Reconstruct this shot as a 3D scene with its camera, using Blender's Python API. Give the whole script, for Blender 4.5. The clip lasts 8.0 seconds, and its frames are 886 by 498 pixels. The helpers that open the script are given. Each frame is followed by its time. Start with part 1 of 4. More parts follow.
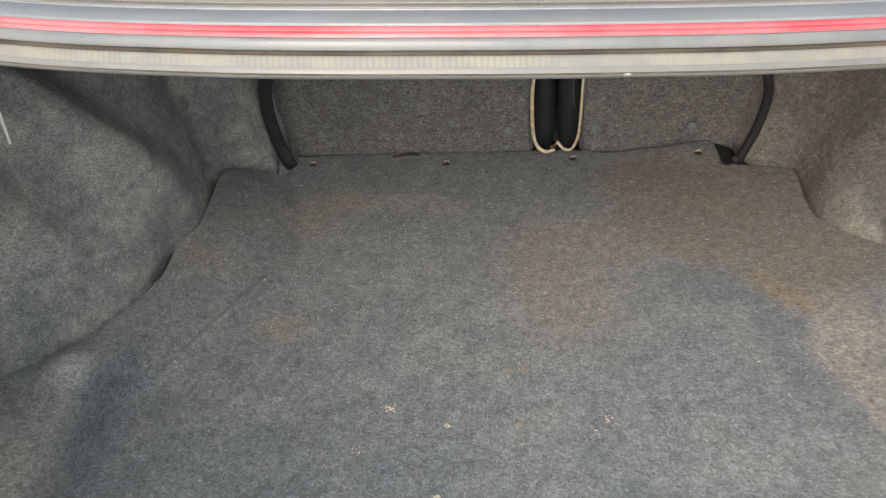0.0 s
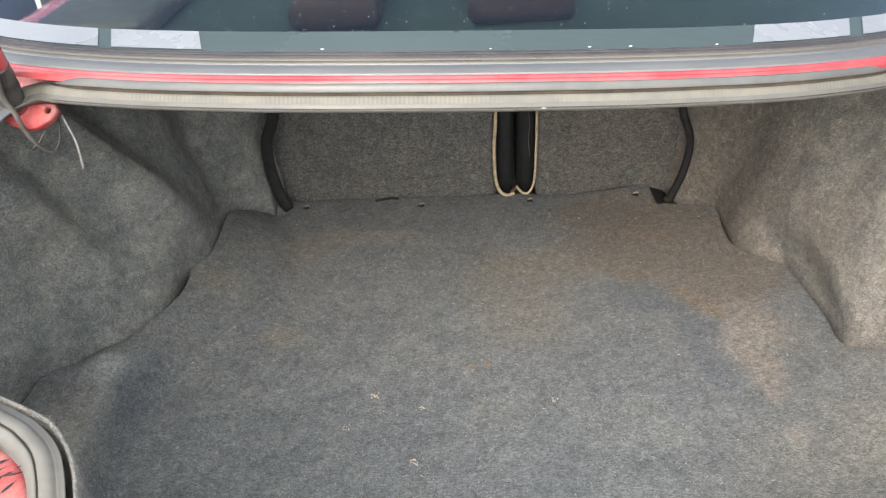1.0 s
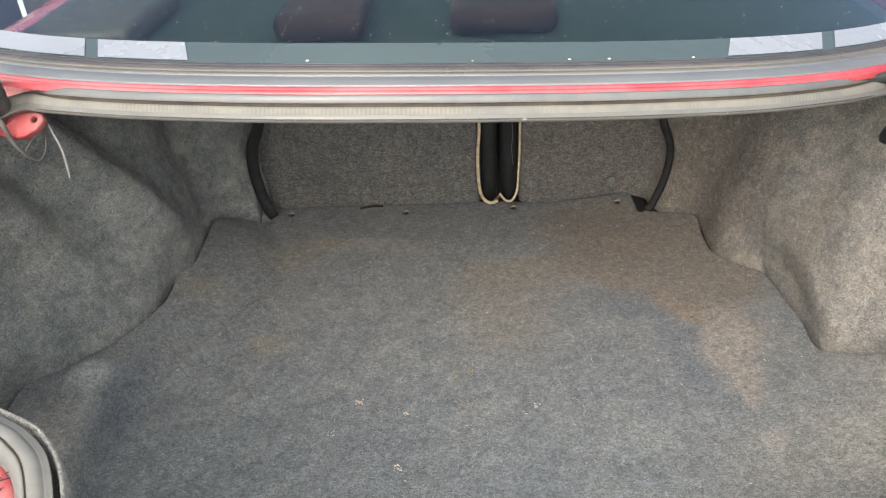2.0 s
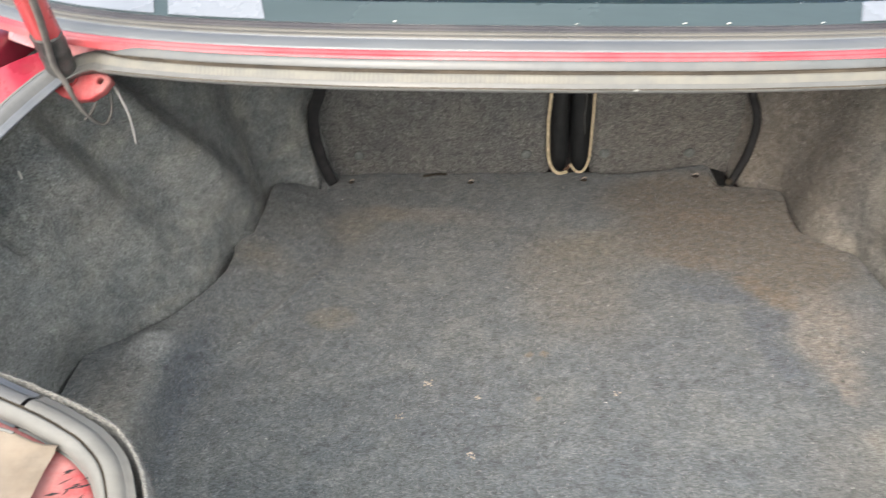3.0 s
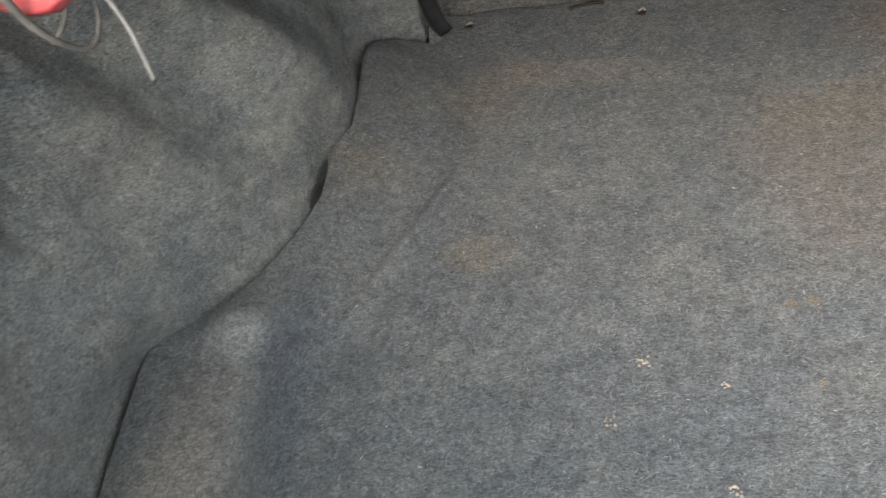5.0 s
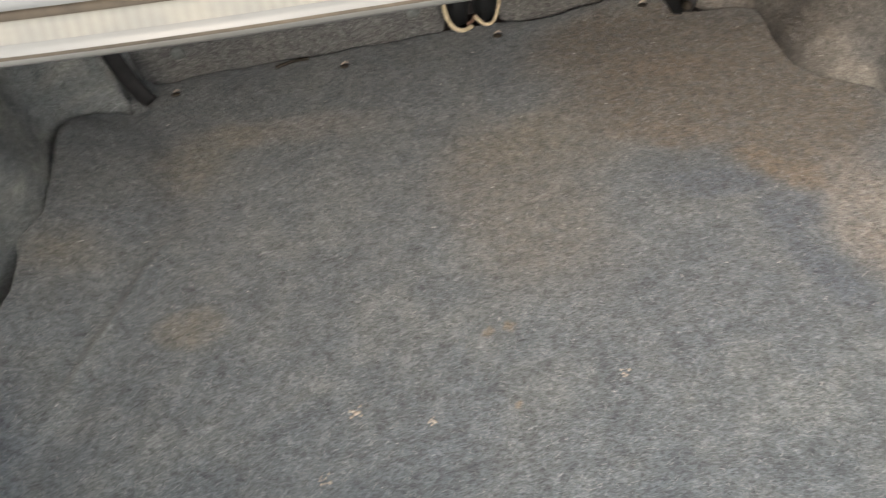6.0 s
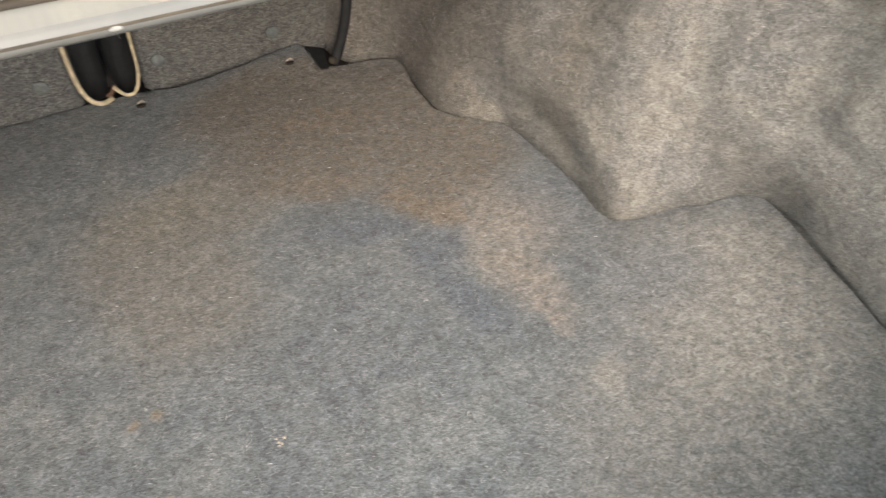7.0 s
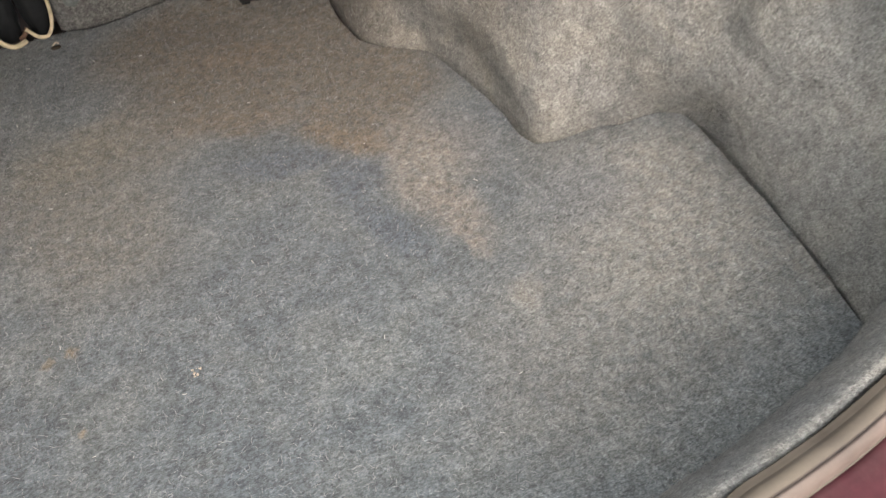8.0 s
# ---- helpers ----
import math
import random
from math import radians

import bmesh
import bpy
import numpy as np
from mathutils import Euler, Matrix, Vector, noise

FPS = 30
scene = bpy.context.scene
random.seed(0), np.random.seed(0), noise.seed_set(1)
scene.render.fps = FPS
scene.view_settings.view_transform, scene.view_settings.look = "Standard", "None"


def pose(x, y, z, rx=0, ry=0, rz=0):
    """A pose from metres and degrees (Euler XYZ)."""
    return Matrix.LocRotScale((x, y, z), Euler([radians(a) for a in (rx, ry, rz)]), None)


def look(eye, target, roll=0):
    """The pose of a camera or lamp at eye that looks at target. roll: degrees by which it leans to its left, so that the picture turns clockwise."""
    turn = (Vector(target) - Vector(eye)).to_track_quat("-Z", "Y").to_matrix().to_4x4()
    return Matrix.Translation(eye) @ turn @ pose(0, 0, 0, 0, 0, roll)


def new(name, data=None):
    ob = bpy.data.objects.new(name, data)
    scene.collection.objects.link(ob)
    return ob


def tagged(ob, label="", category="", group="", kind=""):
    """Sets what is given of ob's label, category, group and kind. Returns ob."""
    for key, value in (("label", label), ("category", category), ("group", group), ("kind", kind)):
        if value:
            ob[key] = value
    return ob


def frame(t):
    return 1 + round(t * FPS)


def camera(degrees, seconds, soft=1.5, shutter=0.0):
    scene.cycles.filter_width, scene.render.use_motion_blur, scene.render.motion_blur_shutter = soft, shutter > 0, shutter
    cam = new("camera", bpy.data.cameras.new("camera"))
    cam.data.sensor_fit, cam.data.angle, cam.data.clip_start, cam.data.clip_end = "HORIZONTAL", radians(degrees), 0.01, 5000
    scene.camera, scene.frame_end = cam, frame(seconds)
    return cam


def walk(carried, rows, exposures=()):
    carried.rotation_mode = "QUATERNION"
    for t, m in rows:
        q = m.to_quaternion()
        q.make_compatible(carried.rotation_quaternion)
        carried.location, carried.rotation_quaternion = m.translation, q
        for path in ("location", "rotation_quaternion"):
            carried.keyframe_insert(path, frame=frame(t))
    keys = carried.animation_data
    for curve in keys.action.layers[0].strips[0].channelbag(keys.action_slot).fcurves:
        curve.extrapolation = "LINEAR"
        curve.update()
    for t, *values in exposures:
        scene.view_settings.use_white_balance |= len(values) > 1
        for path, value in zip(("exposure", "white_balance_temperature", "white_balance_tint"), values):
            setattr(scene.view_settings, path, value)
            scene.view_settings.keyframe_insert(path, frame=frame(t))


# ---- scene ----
cam = camera(58.6, 8.0, soft=1.2, shutter=0.3)
PATH = [
    (0, (0.012, 0.017, 0.704), (-0.169, 1.566, -0.548), -4.7),
    (0.5, (0.027, -0.127, 0.743), (-0.116, 1.497, -0.416), -4.5),
    (1, (0.038, -0.189, 0.763), (-0.092, 1.473, -0.341), -3.9),
    (1.2, (0.043, -0.2, 0.765), (-0.066, 1.472, -0.326), -3.5),
    (2.3, (0.039, -0.198, 0.773), (-0.051, 1.473, -0.322), -3.3),
    (2.5, (0.031, -0.195, 0.772), (-0.06, 1.468, -0.335), -3.6),
    (3, (-0.015, -0.139, 0.755), (-0.2, 1.473, -0.414), -3.7),
    (3.5, (-0.112, -0.007, 0.712), (-0.454, 1.437, -0.628), -6.3),
    (4, (-0.179, 0.098, 0.67), (-0.581, 1.385, -0.807), -12.8),
    (4.2, (-0.189, 0.127, 0.658), (-0.628, 1.36, -0.853), -15.5),
    (5.3, (-0.141, 0.246, 0.632), (-0.426, 1.484, -0.912), -15.0),
    (5.5, (-0.113, 0.247, 0.632), (-0.299, 1.507, -0.91), -13.7),
    (6, (-0.049, 0.238, 0.628), (0.014, 1.528, -0.899), -8.5),
    (6.3, (-0.016, 0.239, 0.621), (0.226, 1.551, -0.87), -5.7),
    (6.5, (0.02, 0.239, 0.627), (0.37, 1.525, -0.864), -3.9),
    (7, (0.078, 0.221, 0.618), (0.705, 1.427, -0.85), 1.3),
    (7.5, (0.093, 0.17, 0.626), (0.82, 1.326, -0.836), 3.2),
    (7.7, (0.088, 0.155, 0.614), (0.825, 1.295, -0.853), 2.7),
    (8, (0.126, 0.175, 0.598), (0.752, 1.281, -0.946), 0.4),
]
EXPOSURES = [(0.0, 1.0, 6450, 9), (1.0, 1.06, 6450, 9), (2.5, 1.06, 6450, 9), (3.0, 1.25, 6450, 9), (3.5, 1.25, 6250, 9), (4.2, 1.3, 6150, 9), (5.5, 1.06, 6550, 9), (6.5, 1.06, 6600, 10), (7.0, 1.22, 6650, 10), (8.0, 1.1, 6450, 10)]
walk(cam, [(t, look(eye, target, roll)) for t, eye, target, roll in PATH], EXPOSURES)

# ---- daylight ----
SUN_TURN, SUN_RISE = 190.6, 40.7
world = bpy.data.worlds.new("world")
scene.world = world
world.use_nodes = True
wn = world.node_tree
sky = wn.nodes.new("ShaderNodeTexSky")
sky.sky_type, sky.sun_disc = "NISHITA", False
sky.sun_elevation, sky.sun_rotation = radians(SUN_RISE), radians(SUN_TURN)
sky.air_density, sky.dust_density, sky.ozone_density = 0.6, 6.0, 1.0
wn.nodes["Background"].inputs["Strength"].default_value = 0.15
wn.links.new(sky.outputs["Color"], wn.nodes["Background"].inputs["Color"])
sun = new("sun", bpy.data.lights.new("sun", "SUN"))
sun.data.energy, sun.data.angle, sun.data.color = 3.6, radians(150), (0.98, 1.0, 0.93)
sun.matrix_world = look((-0.75, -4.0, 3.5), (0, 0, 0))


# ---- materials ----
class Nodes:
    """A material's node tree, with short ways to add nodes."""

    def __init__(self, name):
        self.mat = bpy.data.materials.new(name)
        self.mat.use_nodes = True
        self.tree = self.mat.node_tree
        self.bsdf = self.tree.nodes["Principled BSDF"]
        self.pos = self.add("ShaderNodeTexCoord").outputs["Object"]

    def add(self, kind):
        return self.tree.nodes.new(kind)

    def put(self, socket, value):
        if isinstance(value, bpy.types.NodeSocket):
            self.tree.links.new(value, socket)
        elif socket.type == "RGBA" and len(value) == 3:
            socket.default_value = (*value, 1)
        else:
            socket.default_value = value

    def set(self, **values):
        for k, v in values.items():
            self.put(self.bsdf.inputs[k.replace("_", " ")], v)

    def math(self, op, a, b=0.0, clamp=False):
        n = self.add("ShaderNodeMath")
        n.operation, n.use_clamp = op, clamp
        self.put(n.inputs[0], a), self.put(n.inputs[1], b)
        return n.outputs[0]

    def noise(self, scale, detail=4.0, rough=0.55, vec=None, stretch=None, turn=(0, 0, 0), warp=0.0):
        v = vec or self.pos
        if stretch:
            m = self.add("ShaderNodeMapping")
            self.put(m.inputs["Vector"], v)
            m.inputs["Scale"].default_value, m.inputs["Rotation"].default_value = stretch, turn
            v = m.outputs[0]
        n = self.add("ShaderNodeTexNoise")
        self.put(n.inputs["Vector"], v)
        for k, x in (("Scale", scale), ("Detail", detail), ("Roughness", rough), ("Distortion", warp)):
            n.inputs[k].default_value = x
        return n

    def range(self, value, a, b, lo=0.0, hi=1.0, smooth=True):
        n = self.add("ShaderNodeMapRange")
        n.interpolation_type = "SMOOTHSTEP" if smooth else "LINEAR"
        for i, x in enumerate((value, a, b, lo, hi)):
            self.put(n.inputs[i], x)
        return n.outputs[0]

    def mix(self, fac, a, b, blend="MIX"):
        n = self.add("ShaderNodeMix")
        n.data_type, n.blend_type = "RGBA", blend
        self.put(n.inputs[0], fac), self.put(n.inputs[6], a), self.put(n.inputs[7], b)
        return n.outputs[2]

    def bump(self, height, strength, distance, under=None):
        n = self.add("ShaderNodeBump")
        self.put(n.inputs["Height"], height)
        n.inputs["Strength"].default_value, n.inputs["Distance"].default_value = strength, distance
        if under:
            self.put(n.inputs["Normal"], under)
        return n.outputs[0]

    def blob(self, vec, x, y, z, rx, ry, rz, turn=0.0, soft=0.5):
        """1 inside an ellipsoid, fading to 0 over its rim."""
        m = self.add("ShaderNodeMapping")
        m.vector_type = "TEXTURE"
        self.put(m.inputs["Vector"], vec)
        m.inputs["Location"].default_value = (x, y, z)
        m.inputs["Rotation"].default_value = (0, 0, radians(turn))
        m.inputs["Scale"].default_value = (rx, ry, rz)
        d = self.add("ShaderNodeVectorMath")
        d.operation = "LENGTH"
        self.put(d.inputs[0], m.outputs[0])
        return self.range(d.outputs["Value"], 1.0 + soft, 1.0 - soft)

    def wander(self, amount, scale):
        """The position, pushed about by noise, for uneven outlines."""
        n = self.noise(scale, 5.0, 0.65)
        a = self.add("ShaderNodeVectorMath")
        a.operation = "SUBTRACT"
        self.put(a.inputs[0], n.outputs["Color"])
        a.inputs[1].default_value = (0.5, 0.5, 0.5)
        s = self.add("ShaderNodeVectorMath")
        s.operation = "SCALE"
        self.put(s.inputs[0], a.outputs[0])
        s.inputs["Scale"].default_value = amount
        t = self.add("ShaderNodeVectorMath")
        t.operation = "ADD"
        self.put(t.inputs[0], self.pos), self.put(t.inputs[1], s.outputs[0])
        return t.outputs[0]


def carpet(name, base, stains_and_tones, light=0.5, lean=(0, 0, 0), cloud=0.5, comb=0.2, depth=0.66, coarse=185.0, gritty=0.3):
    """Needle-felt carpet: tangled fibres that lie in several directions, light tips, dark pits, dusty clouds, and
    patches of soil or of painted light and shade (colour, strength, ellipsoids).
    """
    n = Nodes(name)
    strands, clumps = [], []
    for turn, scale in ((0.15, 1.0), (0.95, 0.85), (-0.8, 0.9)):
        tilt = (lean[0], lean[1], lean[2] + turn)
        strands.append(n.noise(scale * 330.0, 2.0, 0.6, stretch=(1.0, 4.5, 4.5), turn=tilt, warp=0.3).outputs["Fac"])
        clumps.append(n.noise(scale * coarse, 4.0, 0.7, stretch=(1.0, 2.0, 2.0), turn=tilt, warp=0.9).outputs["Fac"])
    strand = n.math("MAXIMUM", n.math("MAXIMUM", strands[0], strands[1]), strands[2])
    combed = n.noise(150.0, 3.0, 0.7, stretch=(1.0, 5.5, 5.5), turn=(lean[0], lean[1], lean[2] + 0.25), warp=0.4).outputs["Fac"]
    clump = n.math("MULTIPLY", n.math("ADD", n.math("ADD", clumps[0], clumps[1]), clumps[2]), 1 / 3)
    pits = n.noise(300.0, 3.0, 0.7, warp=0.5).outputs["Fac"]
    wide = n.noise(26.0, 5.0, 0.6).outputs["Fac"]
    broad = n.noise(6.0, 4.0, 0.6).outputs["Fac"]
    dark = tuple(c * (1 - depth) for c in base)
    pale = tuple(c * (1.05 + 1.2 * depth) + 0.012 for c in base)
    nap = n.math("ADD", n.math("MULTIPLY", n.range(clump, 0.4, 0.6), 0.65 - comb), n.math("MULTIPLY", n.range(strand, 0.5, 0.68), 0.35))
    nap = n.math("ADD", nap, n.math("MULTIPLY", n.range(combed, 0.35, 0.65), comb))
    nap = n.math("MULTIPLY", nap, n.range(pits, 0.32, 0.5, 0.4, 1.0))
    holes = n.range(n.noise(125.0, 3.0, 0.65, warp=0.8).outputs["Fac"], 0.29, 0.4, 0.5, 1.0)
    nap = n.math("MULTIPLY", nap, holes)
    col = n.mix(nap, dark, pale)
    col = n.mix(n.math("MULTIPLY", n.range(strands[0], 0.64, 0.74), light), col, (0.55, 0.55, 0.53))
    col = n.mix(n.range(wide, 0.34, 0.66, 0.0, cloud), col, n.mix(1.0, col, (0.6, 0.63, 0.67), "MULTIPLY"))
    dusty = n.range(n.noise(14.0, 6.0, 0.65, warp=0.6).outputs["Fac"], 0.4, 0.68, 0.0, cloud)
    col = n.mix(dusty, col, n.mix(1.0, col, (1.42, 1.33, 1.2), "MULTIPLY"))
    col = n.mix(n.range(broad, 0.3, 0.7, 0.0, 0.4), col, n.mix(1.0, col, (1.25, 1.24, 1.22), "MULTIPLY"))
    vec = n.wander(0.06, 11.0)
    grain = n.range(n.noise(90.0, 6.0, 0.8).outputs["Fac"], 0.3, 0.66, 0.35, 1.1)
    for colour, strength, blobs in stains_and_tones:
        total = None
        for one in blobs:
            one = n.blob(vec, *one)
            total = one if total is None else n.math("MAXIMUM", total, one)
        fac = n.math("MULTIPLY", n.math("MULTIPLY", total, strength), grain, clamp=True)
        soiled = n.mix(nap, tuple(c * (1 - depth) for c in colour), tuple(c * (1.05 + 1.15 * depth) for c in colour))
        col = n.mix(fac, col, soiled)
    grit = n.noise(430.0, 1.0, 0.5, warp=0.4).outputs["Fac"]
    tuft = n.noise(210.0, 2.0, 0.6, stretch=(1.0, 2.4, 2.4), turn=(lean[0], lean[1], lean[2] + 0.5), warp=0.6).outputs["Fac"]
    col = n.mix(1.0, col, n.range(grit, 0.26, 0.74, 1 - gritty, 1 + gritty, smooth=False), "MULTIPLY")
    col = n.mix(1.0, col, n.range(tuft, 0.3, 0.7, 1 - 0.35 * gritty, 1 + 0.35 * gritty, smooth=False), "MULTIPLY")
    mottle = n.noise(85.0, 3.0, 0.6, warp=0.7).outputs["Fac"]
    col = n.mix(1.0, col, n.range(mottle, 0.34, 0.66, 0.8, 1.2, smooth=False), "MULTIPLY")
    rise = n.math("ADD", n.math("ADD", n.math("ADD", clump, n.math("MULTIPLY", grit, 0.6)), n.math("MULTIPLY", strand, 0.35)), n.math("MULTIPLY", pits, 0.5))
    n.set(Base_Color=col, Roughness=0.95, Specular_IOR_Level=0.12, Sheen_Weight=0.15, Sheen_Roughness=0.6,
          Normal=n.bump(rise, 0.85, 0.003, n.bump(wide, 0.4, 0.006)))
    return n.mat


def plain(name, colour, rough=0.5, metal=0.0, vary=0.25, scale=60.0, bump=0.15, coat=0.0, dust=None, dust_amount=0.0, shine=0.4, streak=0.1):
    """A worn surface: uneven colour and gloss, fine relief, and a second colour in patches, mostly dust."""
    n = Nodes(name)
    a = n.noise(scale, 6.0, 0.65).outputs["Fac"]
    b = n.noise(scale * 9, 4.0, 0.6).outputs["Fac"]
    col = n.mix(n.range(a, 0.3, 0.7), tuple(c * (1 - vary) for c in colour), tuple(min(1, c * (1 + vary)) for c in colour))
    if dust:
        patch = n.noise(scale * 0.35, 6.0, 0.7).outputs["Fac"]
        col = n.mix(n.math("MULTIPLY", n.range(patch, 0.38, 0.66), dust_amount), col, dust)
    if streak:
        lines = n.noise(260.0, 3.0, 0.6, stretch=(0.02, 1.0, 1.0)).outputs["Fac"]
        col = n.mix(n.range(lines, 0.35, 0.65, 0.0, streak), col, n.mix(1.0, col, (0.5, 0.48, 0.45), "MULTIPLY"))
    n.set(Base_Color=col, Metallic=metal, Specular_IOR_Level=shine, Roughness=n.range(a, 0.25, 0.75, max(0.03, rough - 0.12), min(1, rough + 0.15)),
          Coat_Weight=coat, Coat_Roughness=0.12, Normal=n.bump(n.math("ADD", a, n.math("MULTIPLY", b, 0.5)), bump, 0.001))
    return n.mat


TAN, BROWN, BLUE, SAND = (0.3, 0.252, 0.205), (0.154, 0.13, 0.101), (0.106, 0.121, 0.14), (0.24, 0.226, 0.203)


def spot(x, y, rx, ry, turn=0, soft=0.8):
    """A patch on the floor: its place, its half-widths, its turn and how softly it fades."""
    return (x, y, 0, rx, ry, 0.2, turn, soft)


# soil on the floor mat, patch by patch, and shade painted at the left step
umber = [spot(0.07, 0.82, 0.08, 0.125, 12, 0.5), spot(0.14, 0.9, 0.07, 0.06, -20, 0.5)]
dusty = [spot(0.42, 0.42, 0.1, 0.1), spot(-0.52, 0.46, 0.05, 0.1, 0, 0.6), spot(-0.18, 1.01, 0.1, 0.025, -5, 0.7)]
rusty = [spot(-0.295, 0.965, 0.04, 0.05, -15, 0.7), spot(-0.24, 1.01, 0.045, 0.022, 10, 0.7), spot(-0.289, 0.73, 0.034, 0.022, -8, 0.4), spot(-0.42, 0.83, 0.035, 0.03, 20, 0.9), spot(0.09, 0.905, 0.06, 0.035, 10)]
sandy = [spot(0.57, 0.5, 0.1, 0.14, 0, 0.7), spot(0.418, 0.518, 0.016, 0.012, 30, 0.7), spot(0.6, 0.57, 0.06, 0.05, 0, 0.7), spot(0.63, 0.4, 0.03, 0.05, 0, 0.7)]
# paler on the bump beside the left liner
pale_bump = [spot(-0.489, 0.598, 0.03, 0.016, 14, 0.7)]
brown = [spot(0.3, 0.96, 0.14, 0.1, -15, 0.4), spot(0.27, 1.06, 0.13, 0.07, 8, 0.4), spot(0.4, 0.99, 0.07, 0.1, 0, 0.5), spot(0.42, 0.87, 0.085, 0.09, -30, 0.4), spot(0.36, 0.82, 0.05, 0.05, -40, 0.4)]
ring = [spot(0.26, 0.875, 0.08, 0.016, -20, 0.7), spot(0.35, 0.795, 0.05, 0.014, -45, 0.7), spot(0.3, 0.99, 0.06, 0.02, -10)]
tongue = [spot(0.4, 0.665, 0.03, 0.075, 6, 0.6), spot(0.42, 0.735, 0.06, 0.05, -20, 0.7), spot(0.396, 0.6, 0.012, 0.03, 0, 0.5)]
# last spot: the shaded face of the left step, painted dark blue
washed_and_shaded = [spot(0.275, 0.79, 0.06, 0.02, -14, 0.4), spot(0.335, 0.735, 0.03, 0.035, -45, 0.4), spot(0.337, 0.65, 0.02, 0.06, 10, 0.5), spot(-0.448, 0.57, 0.018, 0.11)]
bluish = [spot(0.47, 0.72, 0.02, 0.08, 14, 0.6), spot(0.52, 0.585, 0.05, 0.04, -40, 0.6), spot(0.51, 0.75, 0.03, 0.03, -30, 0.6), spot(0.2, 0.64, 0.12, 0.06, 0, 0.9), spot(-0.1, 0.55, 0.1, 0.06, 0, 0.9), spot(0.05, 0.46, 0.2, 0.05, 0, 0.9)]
yellow = [spot(0.024, 0.654, 0.0045, 0.006, 0, 0.6), spot(0.0, 0.657, 0.0045, 0.005, 0, 0.6), spot(0.02, 0.57, 0.004, 0.004, 0, 0.7)]
soil_and_shade = [((0.195, 0.178, 0.15), 0.68, umber), (SAND, 0.75, dusty), ((0.2, 0.183, 0.147), 0.75, rusty), ((0.28, 0.26, 0.23), 0.9, sandy), ((0.32, 0.332, 0.33), 0.75, pale_bump), (BROWN, 1.0, brown)]
soil_and_shade += [((0.2, 0.152, 0.105), 0.5, ring), (TAN, 0.65, tongue), (BLUE, 1.0, washed_and_shaded), (BLUE, 0.4, bluish), ((0.26, 0.19, 0.11), 0.65, yellow)]
MAT_CARPET = carpet("mat_carpet", (0.136, 0.149, 0.155), soil_and_shade, 0.5, (0, 0, 0), 0.5, gritty=0.23, depth=0.58)
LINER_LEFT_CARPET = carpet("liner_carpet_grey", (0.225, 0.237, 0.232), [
    # paler along the fold crests: light on the folds put into the colour
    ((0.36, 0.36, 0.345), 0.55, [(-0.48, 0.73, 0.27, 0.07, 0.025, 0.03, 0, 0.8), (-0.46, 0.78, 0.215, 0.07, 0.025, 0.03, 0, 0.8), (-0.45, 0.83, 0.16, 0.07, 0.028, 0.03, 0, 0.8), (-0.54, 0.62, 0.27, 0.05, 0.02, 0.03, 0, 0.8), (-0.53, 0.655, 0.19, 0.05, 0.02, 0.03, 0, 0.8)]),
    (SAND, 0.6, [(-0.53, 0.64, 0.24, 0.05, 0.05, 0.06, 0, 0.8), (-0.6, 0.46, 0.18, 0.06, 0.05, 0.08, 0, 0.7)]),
    # rear pocket lightened in colour to offset the shade it lies in
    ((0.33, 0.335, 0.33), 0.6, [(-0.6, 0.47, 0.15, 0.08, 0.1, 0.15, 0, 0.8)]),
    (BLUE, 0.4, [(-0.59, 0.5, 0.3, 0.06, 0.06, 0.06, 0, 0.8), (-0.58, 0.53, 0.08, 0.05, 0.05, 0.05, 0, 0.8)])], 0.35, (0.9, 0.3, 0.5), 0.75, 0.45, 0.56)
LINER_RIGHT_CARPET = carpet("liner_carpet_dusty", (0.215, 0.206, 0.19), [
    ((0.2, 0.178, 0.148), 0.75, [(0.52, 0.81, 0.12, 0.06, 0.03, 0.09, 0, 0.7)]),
    # front corner: brown soil, with the corner's shade put into the colour
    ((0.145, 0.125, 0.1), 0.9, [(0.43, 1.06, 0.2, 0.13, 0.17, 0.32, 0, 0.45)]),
    # paler over the bulge and the bump behind it
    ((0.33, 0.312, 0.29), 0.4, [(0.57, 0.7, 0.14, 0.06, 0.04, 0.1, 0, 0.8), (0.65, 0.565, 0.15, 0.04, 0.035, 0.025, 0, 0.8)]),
    # paler rear pocket: brightness painted in against the wing's shade
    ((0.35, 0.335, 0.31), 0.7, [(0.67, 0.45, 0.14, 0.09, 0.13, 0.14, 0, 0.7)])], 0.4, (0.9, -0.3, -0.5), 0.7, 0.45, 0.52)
REAR_CARPET = carpet("rear_liner_carpet", (0.165, 0.16, 0.148), [], 0.2, depth=0.45)
SEAT_CARPET = carpet("seat_carpet", (0.11, 0.11, 0.106), [
    (BROWN, 0.35, [(0.28, 1.17, 0.12, 0.16, 0.1, 0.16, 0, 0.6)])], 0.6, (1.2, 0.2, 0.4), 0.3, 0.1, 0.6, gritty=0.34)
SEAL_GREY = plain("weathered_rubber", (0.075, 0.08, 0.082), 0.38, 0, 0.14, 30, 0.1, 0.35, (0.12, 0.112, 0.098), 0.4, streak=0.1)
SEAL_PALE = plain("pale_rubber", (0.09, 0.092, 0.09), 0.4, 0, 0.12, 30, 0.1, 0.25, (0.105, 0.1, 0.09), 0.4, 0.3, streak=0.1)
SEAL_DARK = plain("dark_rubber", (0.036, 0.03, 0.023), 0.7, 0, 0.3, 50, 0.3, 0.0, (0.085, 0.068, 0.048), 0.5, 0.2)
